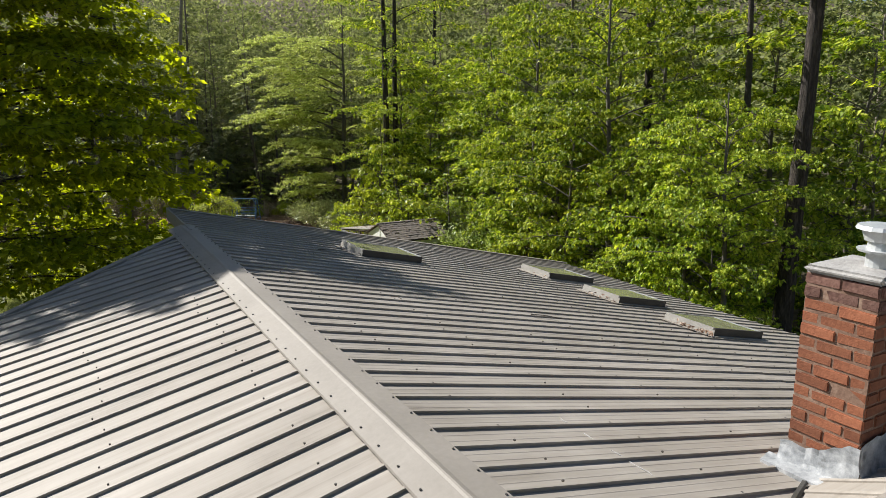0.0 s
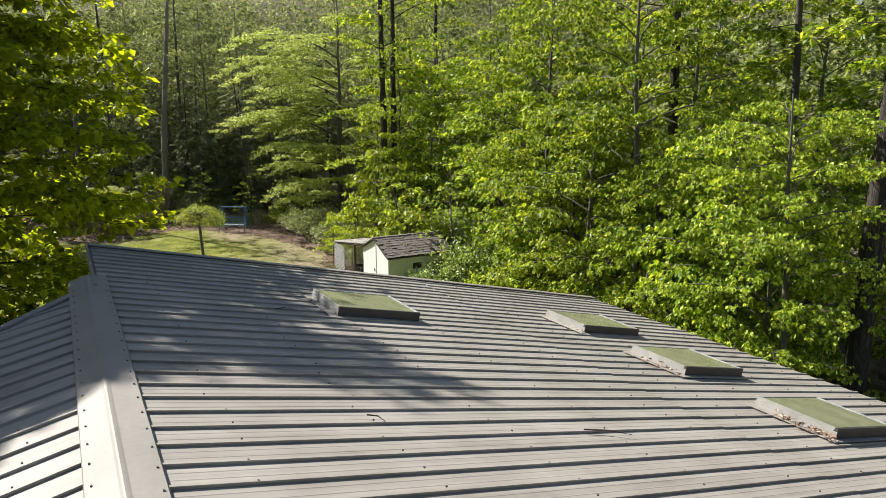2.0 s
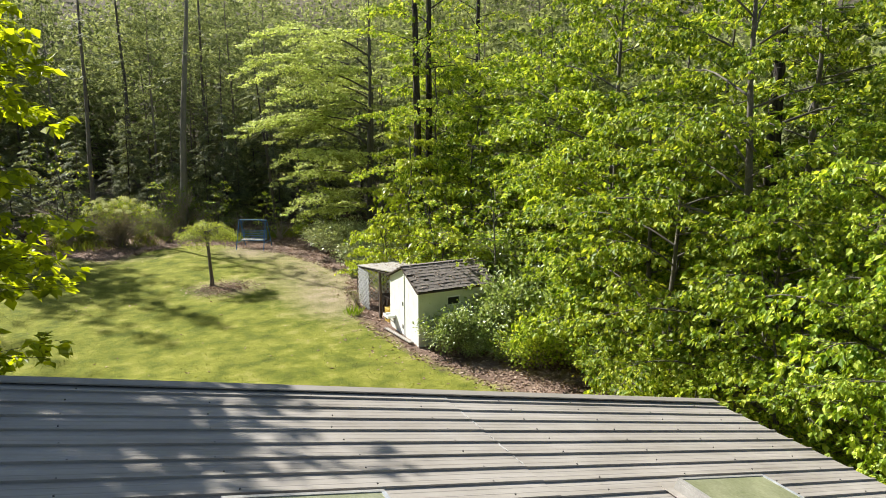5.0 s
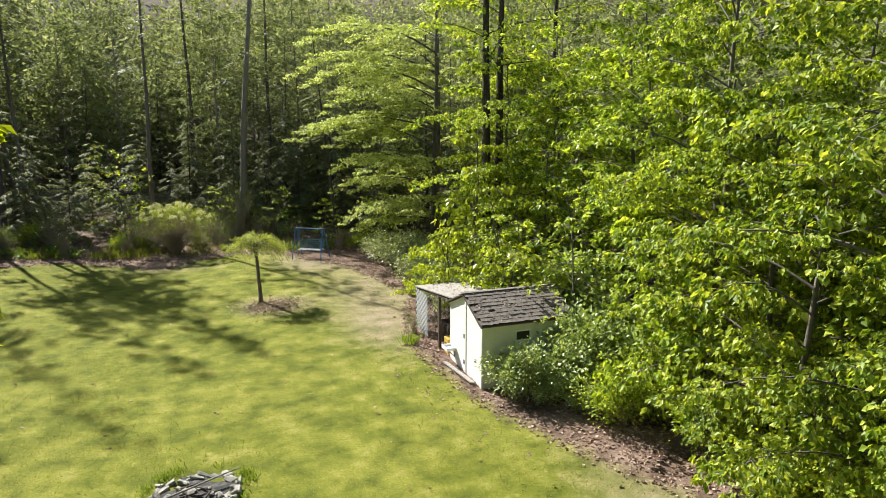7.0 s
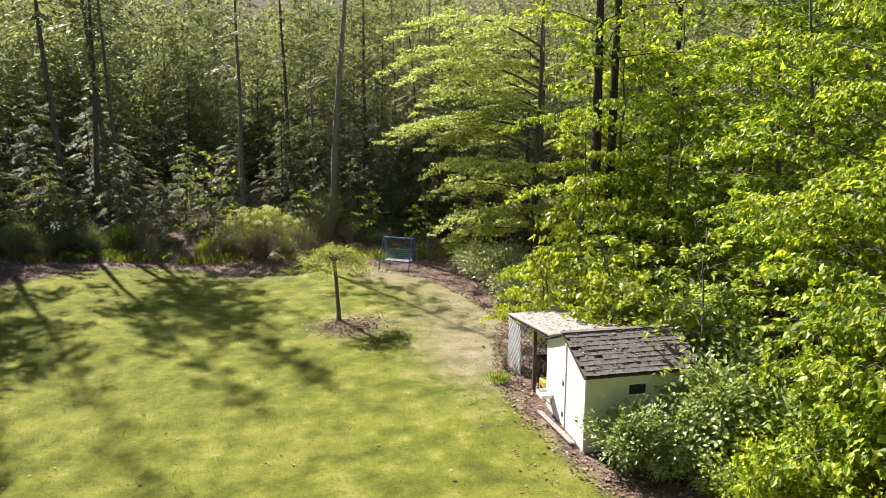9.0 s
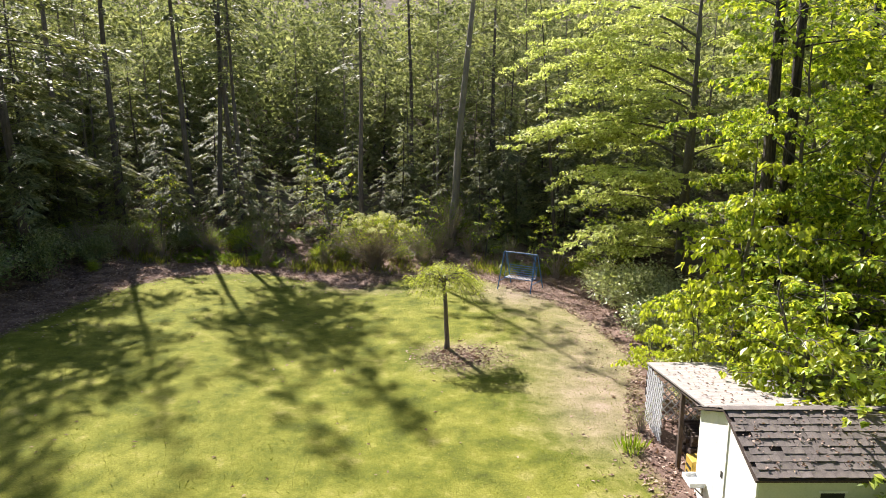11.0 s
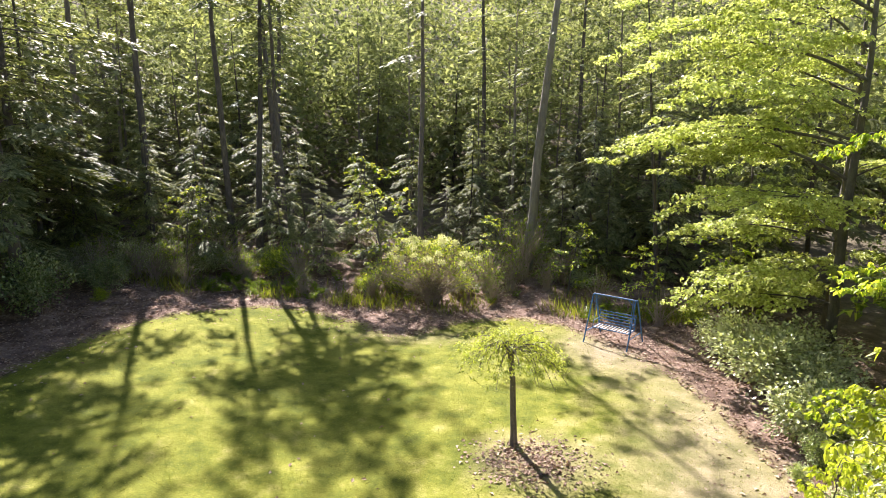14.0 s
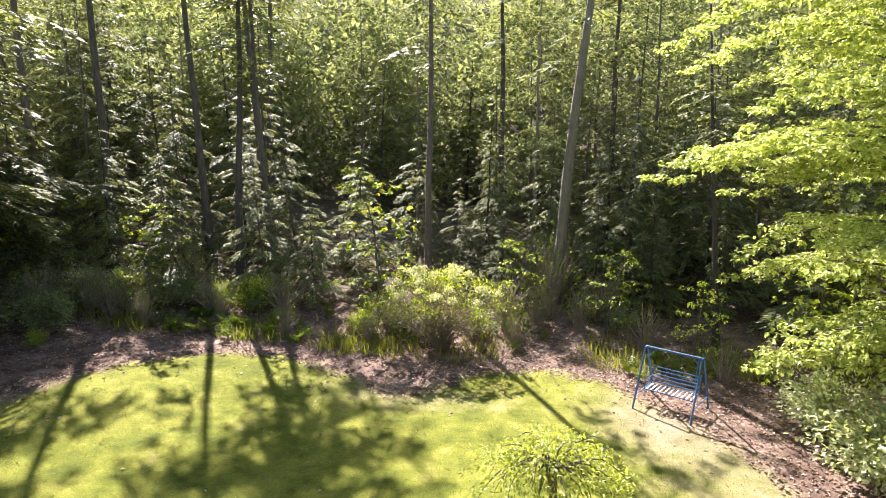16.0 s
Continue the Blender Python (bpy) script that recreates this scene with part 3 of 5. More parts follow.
skylight(3.68, 8.92, 0.97, 0.85)
for yy in (8.93, 7.24, 5.52):
    skylight(7.14, yy)

# cross gable behind the chimney
cross = Buf()
GY, GZ, GK = 1.42, 5.17, 0.5
xv = RX + (RZ - GZ) / PITCH
for s in (1, -1):
    p = np.array([(xv, GY, GZ), (6.6, GY, GZ), (6.6, GY + s * (6.6 - xv) * PITCH / GK, GZ - (6.6 - xv) * PITCH)])
    p = np.concatenate([p + [0, 0, 0.02], p - [0, 0, 0.06]])
    cross.add(p, [[0, 1, 4, 3], [1, 2, 5, 4], [2, 0, 3, 5]])
    cross.f.append(np.array([[0, 2, 1], [3, 4, 5]], np.int32) + cross.n - 6)
    for k in range(1, 20):
        x = xv + k * RIB
        if x > 6.5:
            break
        w = (x - xv) * PITCH / GK
        a, b = np.array((x, GY, GZ + 0.02)), np.array((x, GY + s * w, GZ - GK * w + 0.02))
        rib = Buf()
        rib.tube([a, b], [0.017, 0.017], 5)
        part("rib", rib, MAT_ROOF, roof)
part("cross_gable", cross, MAT_ROOF, roof)
valley = Buf()
for s in (1, -1):
    a, b = np.array((xv - 0.1, GY, GZ + 0.03)), np.array((6.4, GY + s * (6.4 - xv) * PITCH / GK, GZ - (6.4 - xv) * PITCH + 0.03))
    valley.tube([a, b], [0.02, 0.02], 5)
part("valley_seam", valley, MAT_SEAM_SHADED_CURB, roof)
capb = Buf()
capb.tube([(xv - 0.1, GY, GZ + 0.012), (6.6, GY, GZ + 0.012)], [0.07, 0.07], 8, True)
part("ridge_cap", capb, MAT_CAP, roof)

# chimney
CX, CY, CW, CD, CTOP, CBOT = 3.68, 1.84, 0.44, 0.42, 6.09, 4.62
core = Buf()
core.box((CX + 0.007, CY + 0.007, CBOT), (CX + CW - 0.007, CY + CD - 0.007, CTOP - 0.02))
chimney = part("chimney", core, MAT_MORTAR, house, "red brick chimney with pale mortar")
rng = np.random.default_rng(9)
bricks = [as_mesh(bevelled((0.203, 0.092, 0.064), 0.006, 2, 0.004, rng), "brick") for _ in range(6)]
halves = [as_mesh(bevelled((0.097, 0.092, 0.064), 0.006, 2, 0.004, rng), "brick") for _ in range(4)]
for k, me in enumerate(bricks + halves):
    me.materials.append(MAT_BRICK_OLD if k in (4, 5, 8, 9) else MAT_BRICK)
course = 0.0755
for c in range(int((CTOP - CBOT) / course)):
    z = CTOP - 0.05 - c * course
    shift = c % 2
    for face in range(4):
        spots = [(0.105, 1), (0.315, 1)] if shift ^ (face % 2) else [(0.052, 0), (0.21, 1), (0.368, 0)]
        for s, full in spots:
            old = c < 2 or rng.uniform() < 0.015
            me = bricks[int(rng.integers(4, 6) if old else rng.integers(4))] if full else halves[int(rng.integers(2, 4) if old else rng.integers(2))]
            o = 0.046 + rng.uniform(-0.004, 0.005) * (1 if c % 4 else 2)
            x, yy, turn = ((CX + s + 0.01, CY + o, 0), (CX + CW - o, CY + s, 90), (CX + s + 0.01, CY + CD - o, 180), (CX + o, CY + s, 270))[face]
            b = part("brick", me, MAT_BRICK, chimney)
            b.matrix_world = pose(x, yy, z, 0, rng.uniform(-0.6, 0.6), turn + rng.uniform(-0.8, 0.8))
bm = bevelled((CW + 0.03, CD + 0.03, 0.05), 0.02, 3, 0.008, rng)
bmesh.ops.translate(bm, verts=bm.verts, vec=(CX + CW / 2, CY + CD / 2, CTOP + 0.01))
part("crown", bm, MAT_CEMENT, chimney, "pale cement crown")
flue = Buf()
fc = (CX + 0.25, CY + 0.15)
for z0, z1, r0, r1 in ((6.10, 6.215, 0.078, 0.078), (6.215, 6.228, 0.125, 0.13), (6.228, 6.275, 0.08, 0.074), (6.275, 6.335, 0.095, 0.115), (6.34, 6.362, 0.145, 0.135)):
    flue.tube([(*fc, z0), (*fc, z1)], [r0, r1], 16, True)
part("flue_cap", flue, MAT_FLUE, chimney, "stacked galvanised flue cap")
fl = Buf()
rng = np.random.default_rng(19)


def collar(a, b, out, top_a, top_b, foot_a, foot_b):
    """A crumpled sheet wrapped along one chimney face from a to b, flaring on to the roof."""
    n, m = 13, 7
    s_, h_ = np.meshgrid(np.linspace(0, 1, n), np.linspace(0, 1, m), indexing="ij")
    p = np.array(a)[None, None] + s_[..., None] * (np.array(b) - np.array(a))
    low, high = foot_a + s_ * (foot_b - foot_a), top_a + s_ * (top_b - top_a) + 0.012 * np.cumsum(rng.normal(0, 1, (n, 1)), 0) * (np.arange(n)[:, None] > 0)
    z = low + (high - low) * h_
    push = 0.012 + 0.09 * (1 - h_) ** 3 + rng.uniform(0, 0.009, (n, m))
    v = np.concatenate([p + push[..., None] * np.array(out), z[..., None]], -1)
    i, j = np.meshgrid(np.arange(n - 1), np.arange(m - 1), indexing="ij")
    fl.add(v.reshape(-1, 3), np.stack([i * m + j, (i + 1) * m + j, (i + 1) * m + j + 1, i * m + j + 1], -1).reshape(-1, 4))


X1, Y1 = CX + CW, CY + CD
collar((CX - 0.03, CY), (X1 + 0.02, CY), (0, -1), 5.17, 5.24, 4.90, 4.84)
collar((CX, CY - 0.03), (CX, Y1 + 0.03), (-1, 0), 5.16, 5.0, 4.86, 4.82)
collar((CX - 0.02, Y1), (X1, Y1), (0, 1), 4.93, 4.86, 4.78, 4.7)
fl.add([(CX - 0.01, CY - 0.05, 4.93), (CX - 0.01, Y1 + 0.1, 4.90), (CX - 0.15, Y1 + 0.06, 4.905), (CX - 0.17, CY - 0.02, 4.93),
        (CX - 0.01, CY - 0.05, 4.80), (CX - 0.01, Y1 + 0.1, 4.75), (CX - 0.15, Y1 + 0.06, 4.8), (CX - 0.17, CY - 0.02, 4.83)],
       [[0, 1, 2, 3], [0, 3, 7, 4], [3, 2, 6, 7], [2, 1, 5, 6], [1, 0, 4, 5], [4, 7, 6, 5]])
part("flashing", fl, MAT_FLASH, chimney, "silver-painted flashing")

# ---- garden shed ----
SX, SY0, SY1, SX1, SEAVE, SAPEX, SG = 11.2, 24.0, 26.35, 13.75, 1.72, 2.22, -0.12
SMID = (SY0 + SY1) / 2
shed = thing("garden_shed", "small white-painted shed with weathered shingle roof", "shed")


def wall_poly(poly, thick):
    b = Buf()
    p = np.array(poly, float)
    n = len(p)
    b.add(np.concatenate([p, p + np.array(thick)]), [list(range(n))])
    b.f.append(np.array([list(range(n, 2 * n))[::-1]], np.int32))
    for a in range(n):
        c = (a + 1) % n
        b.f.append(np.array([[a, n + a, n + c, c]], np.int32))
    return b


gable = [(SX, SY0, SG), (SX, SY1, SG), (SX, SY1, SEAVE), (SX, SMID, SAPEX), (SX, SY0, SEAVE)]
# gable wall as upright boards
nb = 6
for k in range(nb):
    ya, yb = SY0 + (SY1 - SY0) * k / nb, SY0 + (SY1 - SY0) * (k + 1) / nb - 0.006

    def topz(q):
        return SEAVE + (SAPEX - SEAVE) * (1 - abs(q - SMID) / (SMID - SY0)) - 0.01
    pts = [(SX, ya, SG), (SX, yb, SG), (SX, yb, topz(yb))] + ([(SX, SMID, topz(SMID))] if ya < SMID < yb else []) + [(SX, ya, topz(ya))]
    part("board", wall_poly(pts, (0.022, 0, 0)), MAT_WHITE, shed)
W0, W1, WZ0, WZ1 = 12.18, 12.56, 1.22, 1.45
side = Buf()
ring = [(SX + 0.024, SG), (SX1, SG), (SX1, SEAVE), (SX + 0.024, SEAVE), (W0, WZ0), (W1, WZ0), (W1, WZ1), (W0, WZ1)]
side.add([(x, q, z) for q in (SY0, SY0 + 0.025) for x, z in ring],
         [[k, (k + 1) % 4, 4 + (k + 1) % 4, 4 + k] for k in range(4)] + [[8 + k, 12 + k, 12 + (k + 1) % 4, 8 + (k + 1) % 4] for k in range(4)]
         + [[k, 8 + k, 8 + (k + 1) % 4, (k + 1) % 4] for k in range(4)] + [[4 + k, 4 + (k + 1) % 4, 12 + (k + 1) % 4, 12 + k] for k in range(4)])
part("side_wall", side, MAT_SIDE, shed, "pale side wall with green stain and shade tint in its paint, small window")
back = Buf()
back.box((SX + 0.03, SY1 - 0.025, SG), (SX1, SY1, SEAVE))
back.box((SX1 - 0.025, SY0 + 0.03, SG), (SX1, SY1 - 0.03, SEAVE))
part("back_wall", back, MAT_WHITE, shed)
b = Buf()
b.box((W0 - 0.03, SY0 - 0.012, WZ1), (W1 + 0.03, SY0 - 0.001, WZ1 + 0.035))
win = part("window", b, MAT_WHITE, shed)
b = Buf()
b.box((W0 - 0.03, SY0 - 0.012, WZ0 - 0.03), (W1 + 0.03, SY0 - 0.001, WZ0))
part("sill", b, MAT_WHITE, win)
b = Buf()
b.box((W0 + 0.002, SY0 + 0.012, WZ0 + 0.002), (W1 - 0.002, SY0 + 0.018, WZ1 - 0.002))
part("pane", b, MAT_BLACK, win, "dark pane")
# door trim, latch and corner trim on the gable
b = Buf()
b.box((SX - 0.02, 25.10, SG), (SX - 0.001, 25.15, 2.08))
b.box((SX - 0.02, SY0 - 0.01, SG), (SX - 0.001, SY0 + 0.06, SEAVE))
part("trim", b, MAT_WHITE, shed)
for zz in (1.0, 0.25):
    b = Buf()
    b.box((SX - 0.03, 25.16, zz), (SX - 0.021, 25.24, zz + 0.12))
    part("hinge", b, MAT_BLACK, shed)
# roof: deck and shingles
rp = (SAPEX - SEAVE) / (SMID - SY0)
for s in (-1, 1):
    e = SMID + s * (SMID - SY0 + 0.12)
    ze = SAPEX + 0.02 - rp * (SMID - SY0 + 0.12)
    part("roof_deck", wall_poly([(SX - 0.1, SMID, SAPEX + 0.02), (SX1 + 0.1, SMID, SAPEX + 0.02), (SX1 + 0.1, e, ze), (SX - 0.1, e, ze)], (0, 0, 0.03)), MAT_DARKWOOD, shed)
shingles = []
rng = np.random.default_rng(12)
for k in range(4):
    bm = bevelled((0.176, 0.21, 0.009), 0.002, 1, 0.005, rng)
    shingles.append(as_mesh(bm, "shingle"))
    shingles[-1].materials.append(MAT_SHINGLE)
ang = math.degrees(math.atan(rp))
for s in (-1, 1):
    for r in range(9):
        d = 0.10 + r * 0.148
        for k in range(16):
            if rng.uniform() < 0.03:
                continue
            x = SX + 0.0 + k * 0.172 + (r % 2) * 0.085 + rng.uniform(-0.012, 0.012)
            if x > SX1 + 0.05:
                continue
            o = part("shingle", shingles[int(rng.integers(4))], MAT_SHINGLE, shed)
            o.matrix_world = pose(x, SMID + s * d * 0.92, SAPEX + 0.075 - rp * d * 0.92 + rng.uniform(0, 0.008), -s * (ang - 4 + rng.uniform(-2, 2)), rng.uniform(-2, 2), rng.uniform(-3, 3))
b = Buf()
b.box((SX - 0.12, SMID - 0.07, SAPEX + 0.072), (SX1 + 0.1, SMID + 0.07, SAPEX + 0.084))
part("ridge_shingle", b, MAT_SHINGLE, shed)
# open lean-to
lean = thing("lean_to", "open lean-to with a bleached plywood roof and lattice side", "lean-to")
LY, LZ = 29.5, 1.40
lz0 = 1.86
part("roof_sheet", wall_poly([(SX - 0.06, SY1 - 0.35, lz0 + 0.05), (13.2, SY1 - 0.35, lz0 + 0.05), (13.2, LY, LZ), (SX - 0.06, LY, LZ)], (0, 0, 0.035)), MAT_GREYWOOD, lean, "bleached grey plywood sheet")
b = Buf()
b.tube([(SX, SY1 + 0.02, lz0 - 0.08), (SX, LY, LZ - 0.03)], [0.04, 0.04], 4, True)
part("rafter", b, MAT_DARKWOOD, lean)
for q in (27.3, 29.35):
    b = Buf()
    b.box((SX - 0.03, q - 0.04, SG - 0.05), (SX + 0.05, q + 0.04, LZ + (LY - q) * 0.14 - 0.02))
    part("post", b, MAT_DARKWOOD, lean)
b = Buf()
b.box((13.1, SY1, SG - 0.05), (13.16, LY - 0.1, LZ - 0.02))
part("back_board", b, MAT_DARKWOOD, lean)
lat = Buf()
for k in range(-5, 12):
    for s in (1, -1):
        # diagonal laths between the posts
        p0 = np.array((28.1 + k * 0.19, 0.0))
        t0, t1 = SG, LZ - 0.02
        ya, yb = (p0[0] - 0.75, p0[0] + 0.75) if s > 0 else (p0[0] + 0.75, p0[0] - 0.75)
        za, zb = t0, t1
        lo, hi = 28.3, 29.45
        def clip(y0_, z0_, y1_, z1_):
            ts = [0.0, 1.0]
            dy = y1_ - y0_
            if abs(dy) > 1e-6:
                a_, b_ = sorted(((lo - y0_) / dy, (hi - y0_) / dy))
                ts = [max(0, a_), min(1, b_)]
            return ts
        ts = clip(ya, za, yb, zb)
        if ts[1] - ts[0] > 0.03:
            q = [np.array((SX - 0.035 - 0.004 * s, ya + (yb - ya) * t_, za + (zb - za) * t_)) for t_ in ts]
            lat.tube(q, [0.021, 0.021], 4, True)
part("lattice", lat, MAT_LATTICE, lean, "pale diagonal lattice")
lat = Buf()
for k in range(-3, 16):
    for s in (1, -1):
        xa = 11.2 + k * 0.19
        p = [(xa, 29.46 + 0.004 * s, SG), (xa + s * 1.4, 29.46 + 0.004 * s, LZ - 0.05)]
        lo, hi = 11.22, 13.1
        dx = p[1][0] - p[0][0]
        a_, b_ = sorted(((lo - p[0][0]) / dx, (hi - p[0][0]) / dx))
        a_, b_ = max(0, a_), min(1, b_)
        if b_ - a_ > 0.05:
            pa, pb = np.array(p[0]), np.array(p[1])
            lat.tube([pa + (pb - pa) * a_, pa + (pb - pa) * b_], [0.016, 0.016], 4, True)
part("lattice", lat, MAT_LATTICE, lean)

# firewood, box and tray in and by the lean-to
rng = np.random.default_rng(21)
log = Buf()
log.tube([(-0.2, 0, 0), (-0.1, 0.004, 0), (0.2, 0, 0.003)], [0.07, 0.075, 0.07], 9, True)
logme = log.mesh("log")
logme.materials.append(MAT_DARKWOOD)
first = None
for r in range(5):
    for k in range(6):
        m = pose(11.75 + rng.uniform(-0.05, 0.05), 27.55 + k * 0.15 + (r % 2) * 0.07, SG + 0.02 + 0.075 + r * 0.132, rng.uniform(0, 360), 0, rng.uniform(-4, 4))
        solo("log", logme, MAT_DARKWOOD, "round split log in a woodpile", "log", group="woodpile", at=m)
crate = thing("box", "yellow printed box standing in the lean-to", "box", at=pose(11.42, 26.86, SG + 0.3))
part("carton", bevelled((0.32, 0.36, 0.56), 0.01), MAT_YELLOW, crate)
for q, z, w, h in ((0.0, 0.1, 0.24, 0.07), (0.02, -0.06, 0.2, 0.09)):
    b = Buf()
    b.box((-0.166, q - w / 2, z - h / 2), (-0.162, q + w / 2, z + h / 2))
    part("print", b, MAT_BLACK, crate, "dark printed bars")
tray = Buf()
for lo, hi in (((-0.2, -0.3, 0), (0.2, 0.3, 0.03)), ((-0.2, -0.3, 0.03), (-0.17, 0.3, 0.12)), ((0.17, -0.3, 0.03), (0.2, 0.3, 0.12)), ((-0.17, -0.3, 0.03), (0.17, -0.27, 0.12)), ((-0.17, 0.27, 0.03), (0.17, 0.3, 0.12))):
    tray.box(lo, hi)
shelf = thing("wall_shelf", "white weathered tray shelf fixed to the shed wall", "shelf", at=pose(SX - 0.155, 26.05, 0.42) @ Matrix.Scale(0.7, 4))
part("tray", tray, MAT_WHITE, shelf)
b = Buf()
b.tube([(0.18, -0.2, 0.0), (0.18, -0.2, -0.3)], [0.02, 0.02], 4, True)
b.tube([(-0.1, -0.2, 0.0), (0.18, -0.2, -0.28)], [0.02, 0.02], 4, True)
part("bracket", b, MAT_GREYWOOD, shelf)
solo("plank", bevelled((0.14, 1.7, 0.04), 0.006), MAT_GREYWOOD, "bleached grey plank lying along the shed foot", "plank", at=pose(SX - 0.22, 25.1, 0.08, 0, 12, 6))

# ---- swing seat ----
swing = thing("swing_seat", "blue tubular steel garden swing with slatted bench", "swing seat", at=pose(9.53, 41.28, 0.06, 0, 0, -31.5))
for s in (-1, 1):
    for f in (-1, 1):
        b = Buf()
        b.tube([(s * 0.72, f * 0.62, 0), (s * 0.70, f * 0.08, 1.46)], [0.024, 0.024], 8, True)
        part("leg", b, MAT_BLUE, swing)
    b = Buf()
    b.tube([(s * 0.715, -0.5, 0.34), (s * 0.715, 0.5, 0.34)], [0.014, 0.014], 8, True)
    part("brace", b, MAT_BLUE, swing)
    b = Buf()
    b.tube([(s * 0.70, -0.08, 1.46), (s * 0.70, 0.08, 1.46)], [0.024, 0.024], 8, True)
    part("end_bar", b, MAT_BLUE, swing)
    b = Buf()
    b.tube([(s * 0.42, 0, 1.47), (s * 0.69, 0, 1.2)], [0.012, 0.012], 6, True)
    part("strut", b, MAT_BLUE, swing)
    for f, z in ((-0.24, 0.46), (0.2, 0.62)):
        b = Buf()
        b.tube([(s * 0.6, 0, 1.46), (s * 0.6, f, z)], [0.008, 0.008], 6, True)
        part("hanger", b, MAT_BLUE, swing)
b = Buf()
b.tube([(-0.72, 0, 1.47), (0.72, 0, 1.47)], [0.026, 0.026], 8, True)
part("top_bar", b, MAT_BLUE, swing)
seat = Buf()
for yy in (-0.24, 0.2):
    seat.tube([(-0.6, yy, 0.44), (0.6, yy, 0.44)], [0.014, 0.014], 6, True)
for s in (-0.6, 0.6):
    seat.tube([(s, -0.24, 0.44), (s, 0.2, 0.44), (s, 0.3, 0.92)], [0.014] * 3, 6, True)
    seat.tube([(s, -0.24, 0.44), (s, -0.22, 0.64), (s, 0.24, 0.66)], [0.012] * 3, 6, True)
bench = part("bench", seat, MAT_BLUE, swing)
for k in range(11):
    b = Buf()
    x = -0.55 + k * 0.11
    b.box((x - 0.018, -0.24, 0.448), (x + 0.018, 0.2, 0.456))
    part("slat", b, MAT_LATTICE, bench)
for k in range(5):
    b = Buf()
    z = 0.52 + k * 0.09
    yy = 0.2 + (z - 0.44) * 0.208
    b.box((-0.6, yy - 0.006, z - 0.012), (0.6, yy + 0.006, z + 0.012))
    part("back_rail", b, MAT_BLUE, bench)

# ---- fire ring ----
rng = np.random.default_rng(33)
pit = thing("fire_ring", "round fire ring of rough grey field stones", "fire ring", at=pose(4.2, 21.12, float(rise(4.2, 21.12))) @ Matrix.Scale(0.94, 4))
for k in range(34):
    a = k / 34 * 2 * math.pi + rng.uniform(-0.12, 0.12)
    sx, sy, sz = rng.uniform(0.10, 0.34), rng.uniform(0.10, 0.22), rng.uniform(0.04, 0.10)
    bm = bevelled((sx, sy, sz), 0.016, 1, 0.03, rng)
    for v in bm.verts:
        v.co += Vector((0.5 * v.co.y * math.sin(k * 2.3), 0.35 * v.co.z * math.cos(k * 1.7), 0.25 * v.co.x * math.sin(k * 3.1))) + Vector(rng.uniform(-0.018, 0.018, 3))
    o = part("stone", bm, MAT_STONE, pit)
    o.matrix_local = pose(0.85 * math.cos(a) * rng.uniform(0.82, 1.08), 0.72 * math.sin(a) * rng.uniform(0.82, 1.08), sz * 0.3, rng.uniform(-18, 18), rng.uniform(-18, 18), math.degrees(a) + 90 + rng.uniform(-40, 40))
for k in range(12):
    a, q, s = rng.uniform(0, 6.28), rng.uniform(0.1, 0.6), rng.uniform(0.07, 0.17)
    bm = bmesh.new()
    bmesh.ops.create_icosphere(bm, subdivisions=1, radius=0.5)
    for v in bm.verts:
        v.co = Vector((v.co.x * s * 1.5, v.co.y * s, v.co.z * s * 0.6)) * rng.uniform(0.7, 1.2)
    o = part("stone", bm, MAT_STONE, pit)
    o.matrix_local = pose(q * math.cos(a), 0.85 * q * math.sin(a), 0.05 + s * 0.15, rng.uniform(-20, 20), rng.uniform(-20, 20), rng.uniform(0, 360))
b = Buf()
b.add([(0.72 * math.cos(a), 0.6 * math.sin(a), 0.012 + 0.02 * math.sin(5 * a)) for a in np.arange(24) * math.pi / 12] + [(0, 0, 0.06)], [[k, (k + 1) % 24, 24] for k in range(24)])
part("ash_bed", b, MAT_ASH, pit)
b = Buf()
b.tube([(-1.0, -0.5, 0.1), (-0.25, -0.22, 0.14), (0.55, 0.12, 0.18), (0.78, 0.2, 0.19)], [0.022, 0.02, 0.016, 0.01], 7, True)
solo("stick", b, MAT_GREYWOOD, "bleached stick lying across the fire ring", "stick", at=pose(4.2, 21.25, float(rise(4.2, 21.25)) + 0.03))

for k in range(7):
    b = Buf()
    L = rng.uniform(0.25, 0.6)
    b.tube([(-L / 2, 0, 0), (0, rng.uniform(-0.03, 0.03), 0.01), (L / 2, 0, 0)], [0.02, 0.024, 0.014], 6, True)
    o = part("charred_stick", b, MAT_DARKWOOD, pit)
    o.matrix_local = pose(rng.uniform(-0.35, 0.35), rng.uniform(-0.3, 0.3), rng.uniform(0.07, 0.1), 0, rng.uniform(-6, 6), rng.uniform(0, 360))

# ---- dark outbuilding past the eave ----
ob = thing("outbuilding", "dark red board outbuilding with a flat mossy roof", "outbuilding")
b = Buf()
b.box((14.6, 5.6, -0.4), (17.2, 8.6, 2.0))
part("wall", b, MAT_REDWOOD, ob)
b = Buf()
b.box((14.4, 5.4, 2.0), (17.4, 8.8, 2.12))
part("roof", b, MAT_DARKWOOD, ob)


# ---- trees ----
def unit(v):
    return v / (np.linalg.norm(v, axis=-1, keepdims=True) + 1e-9)


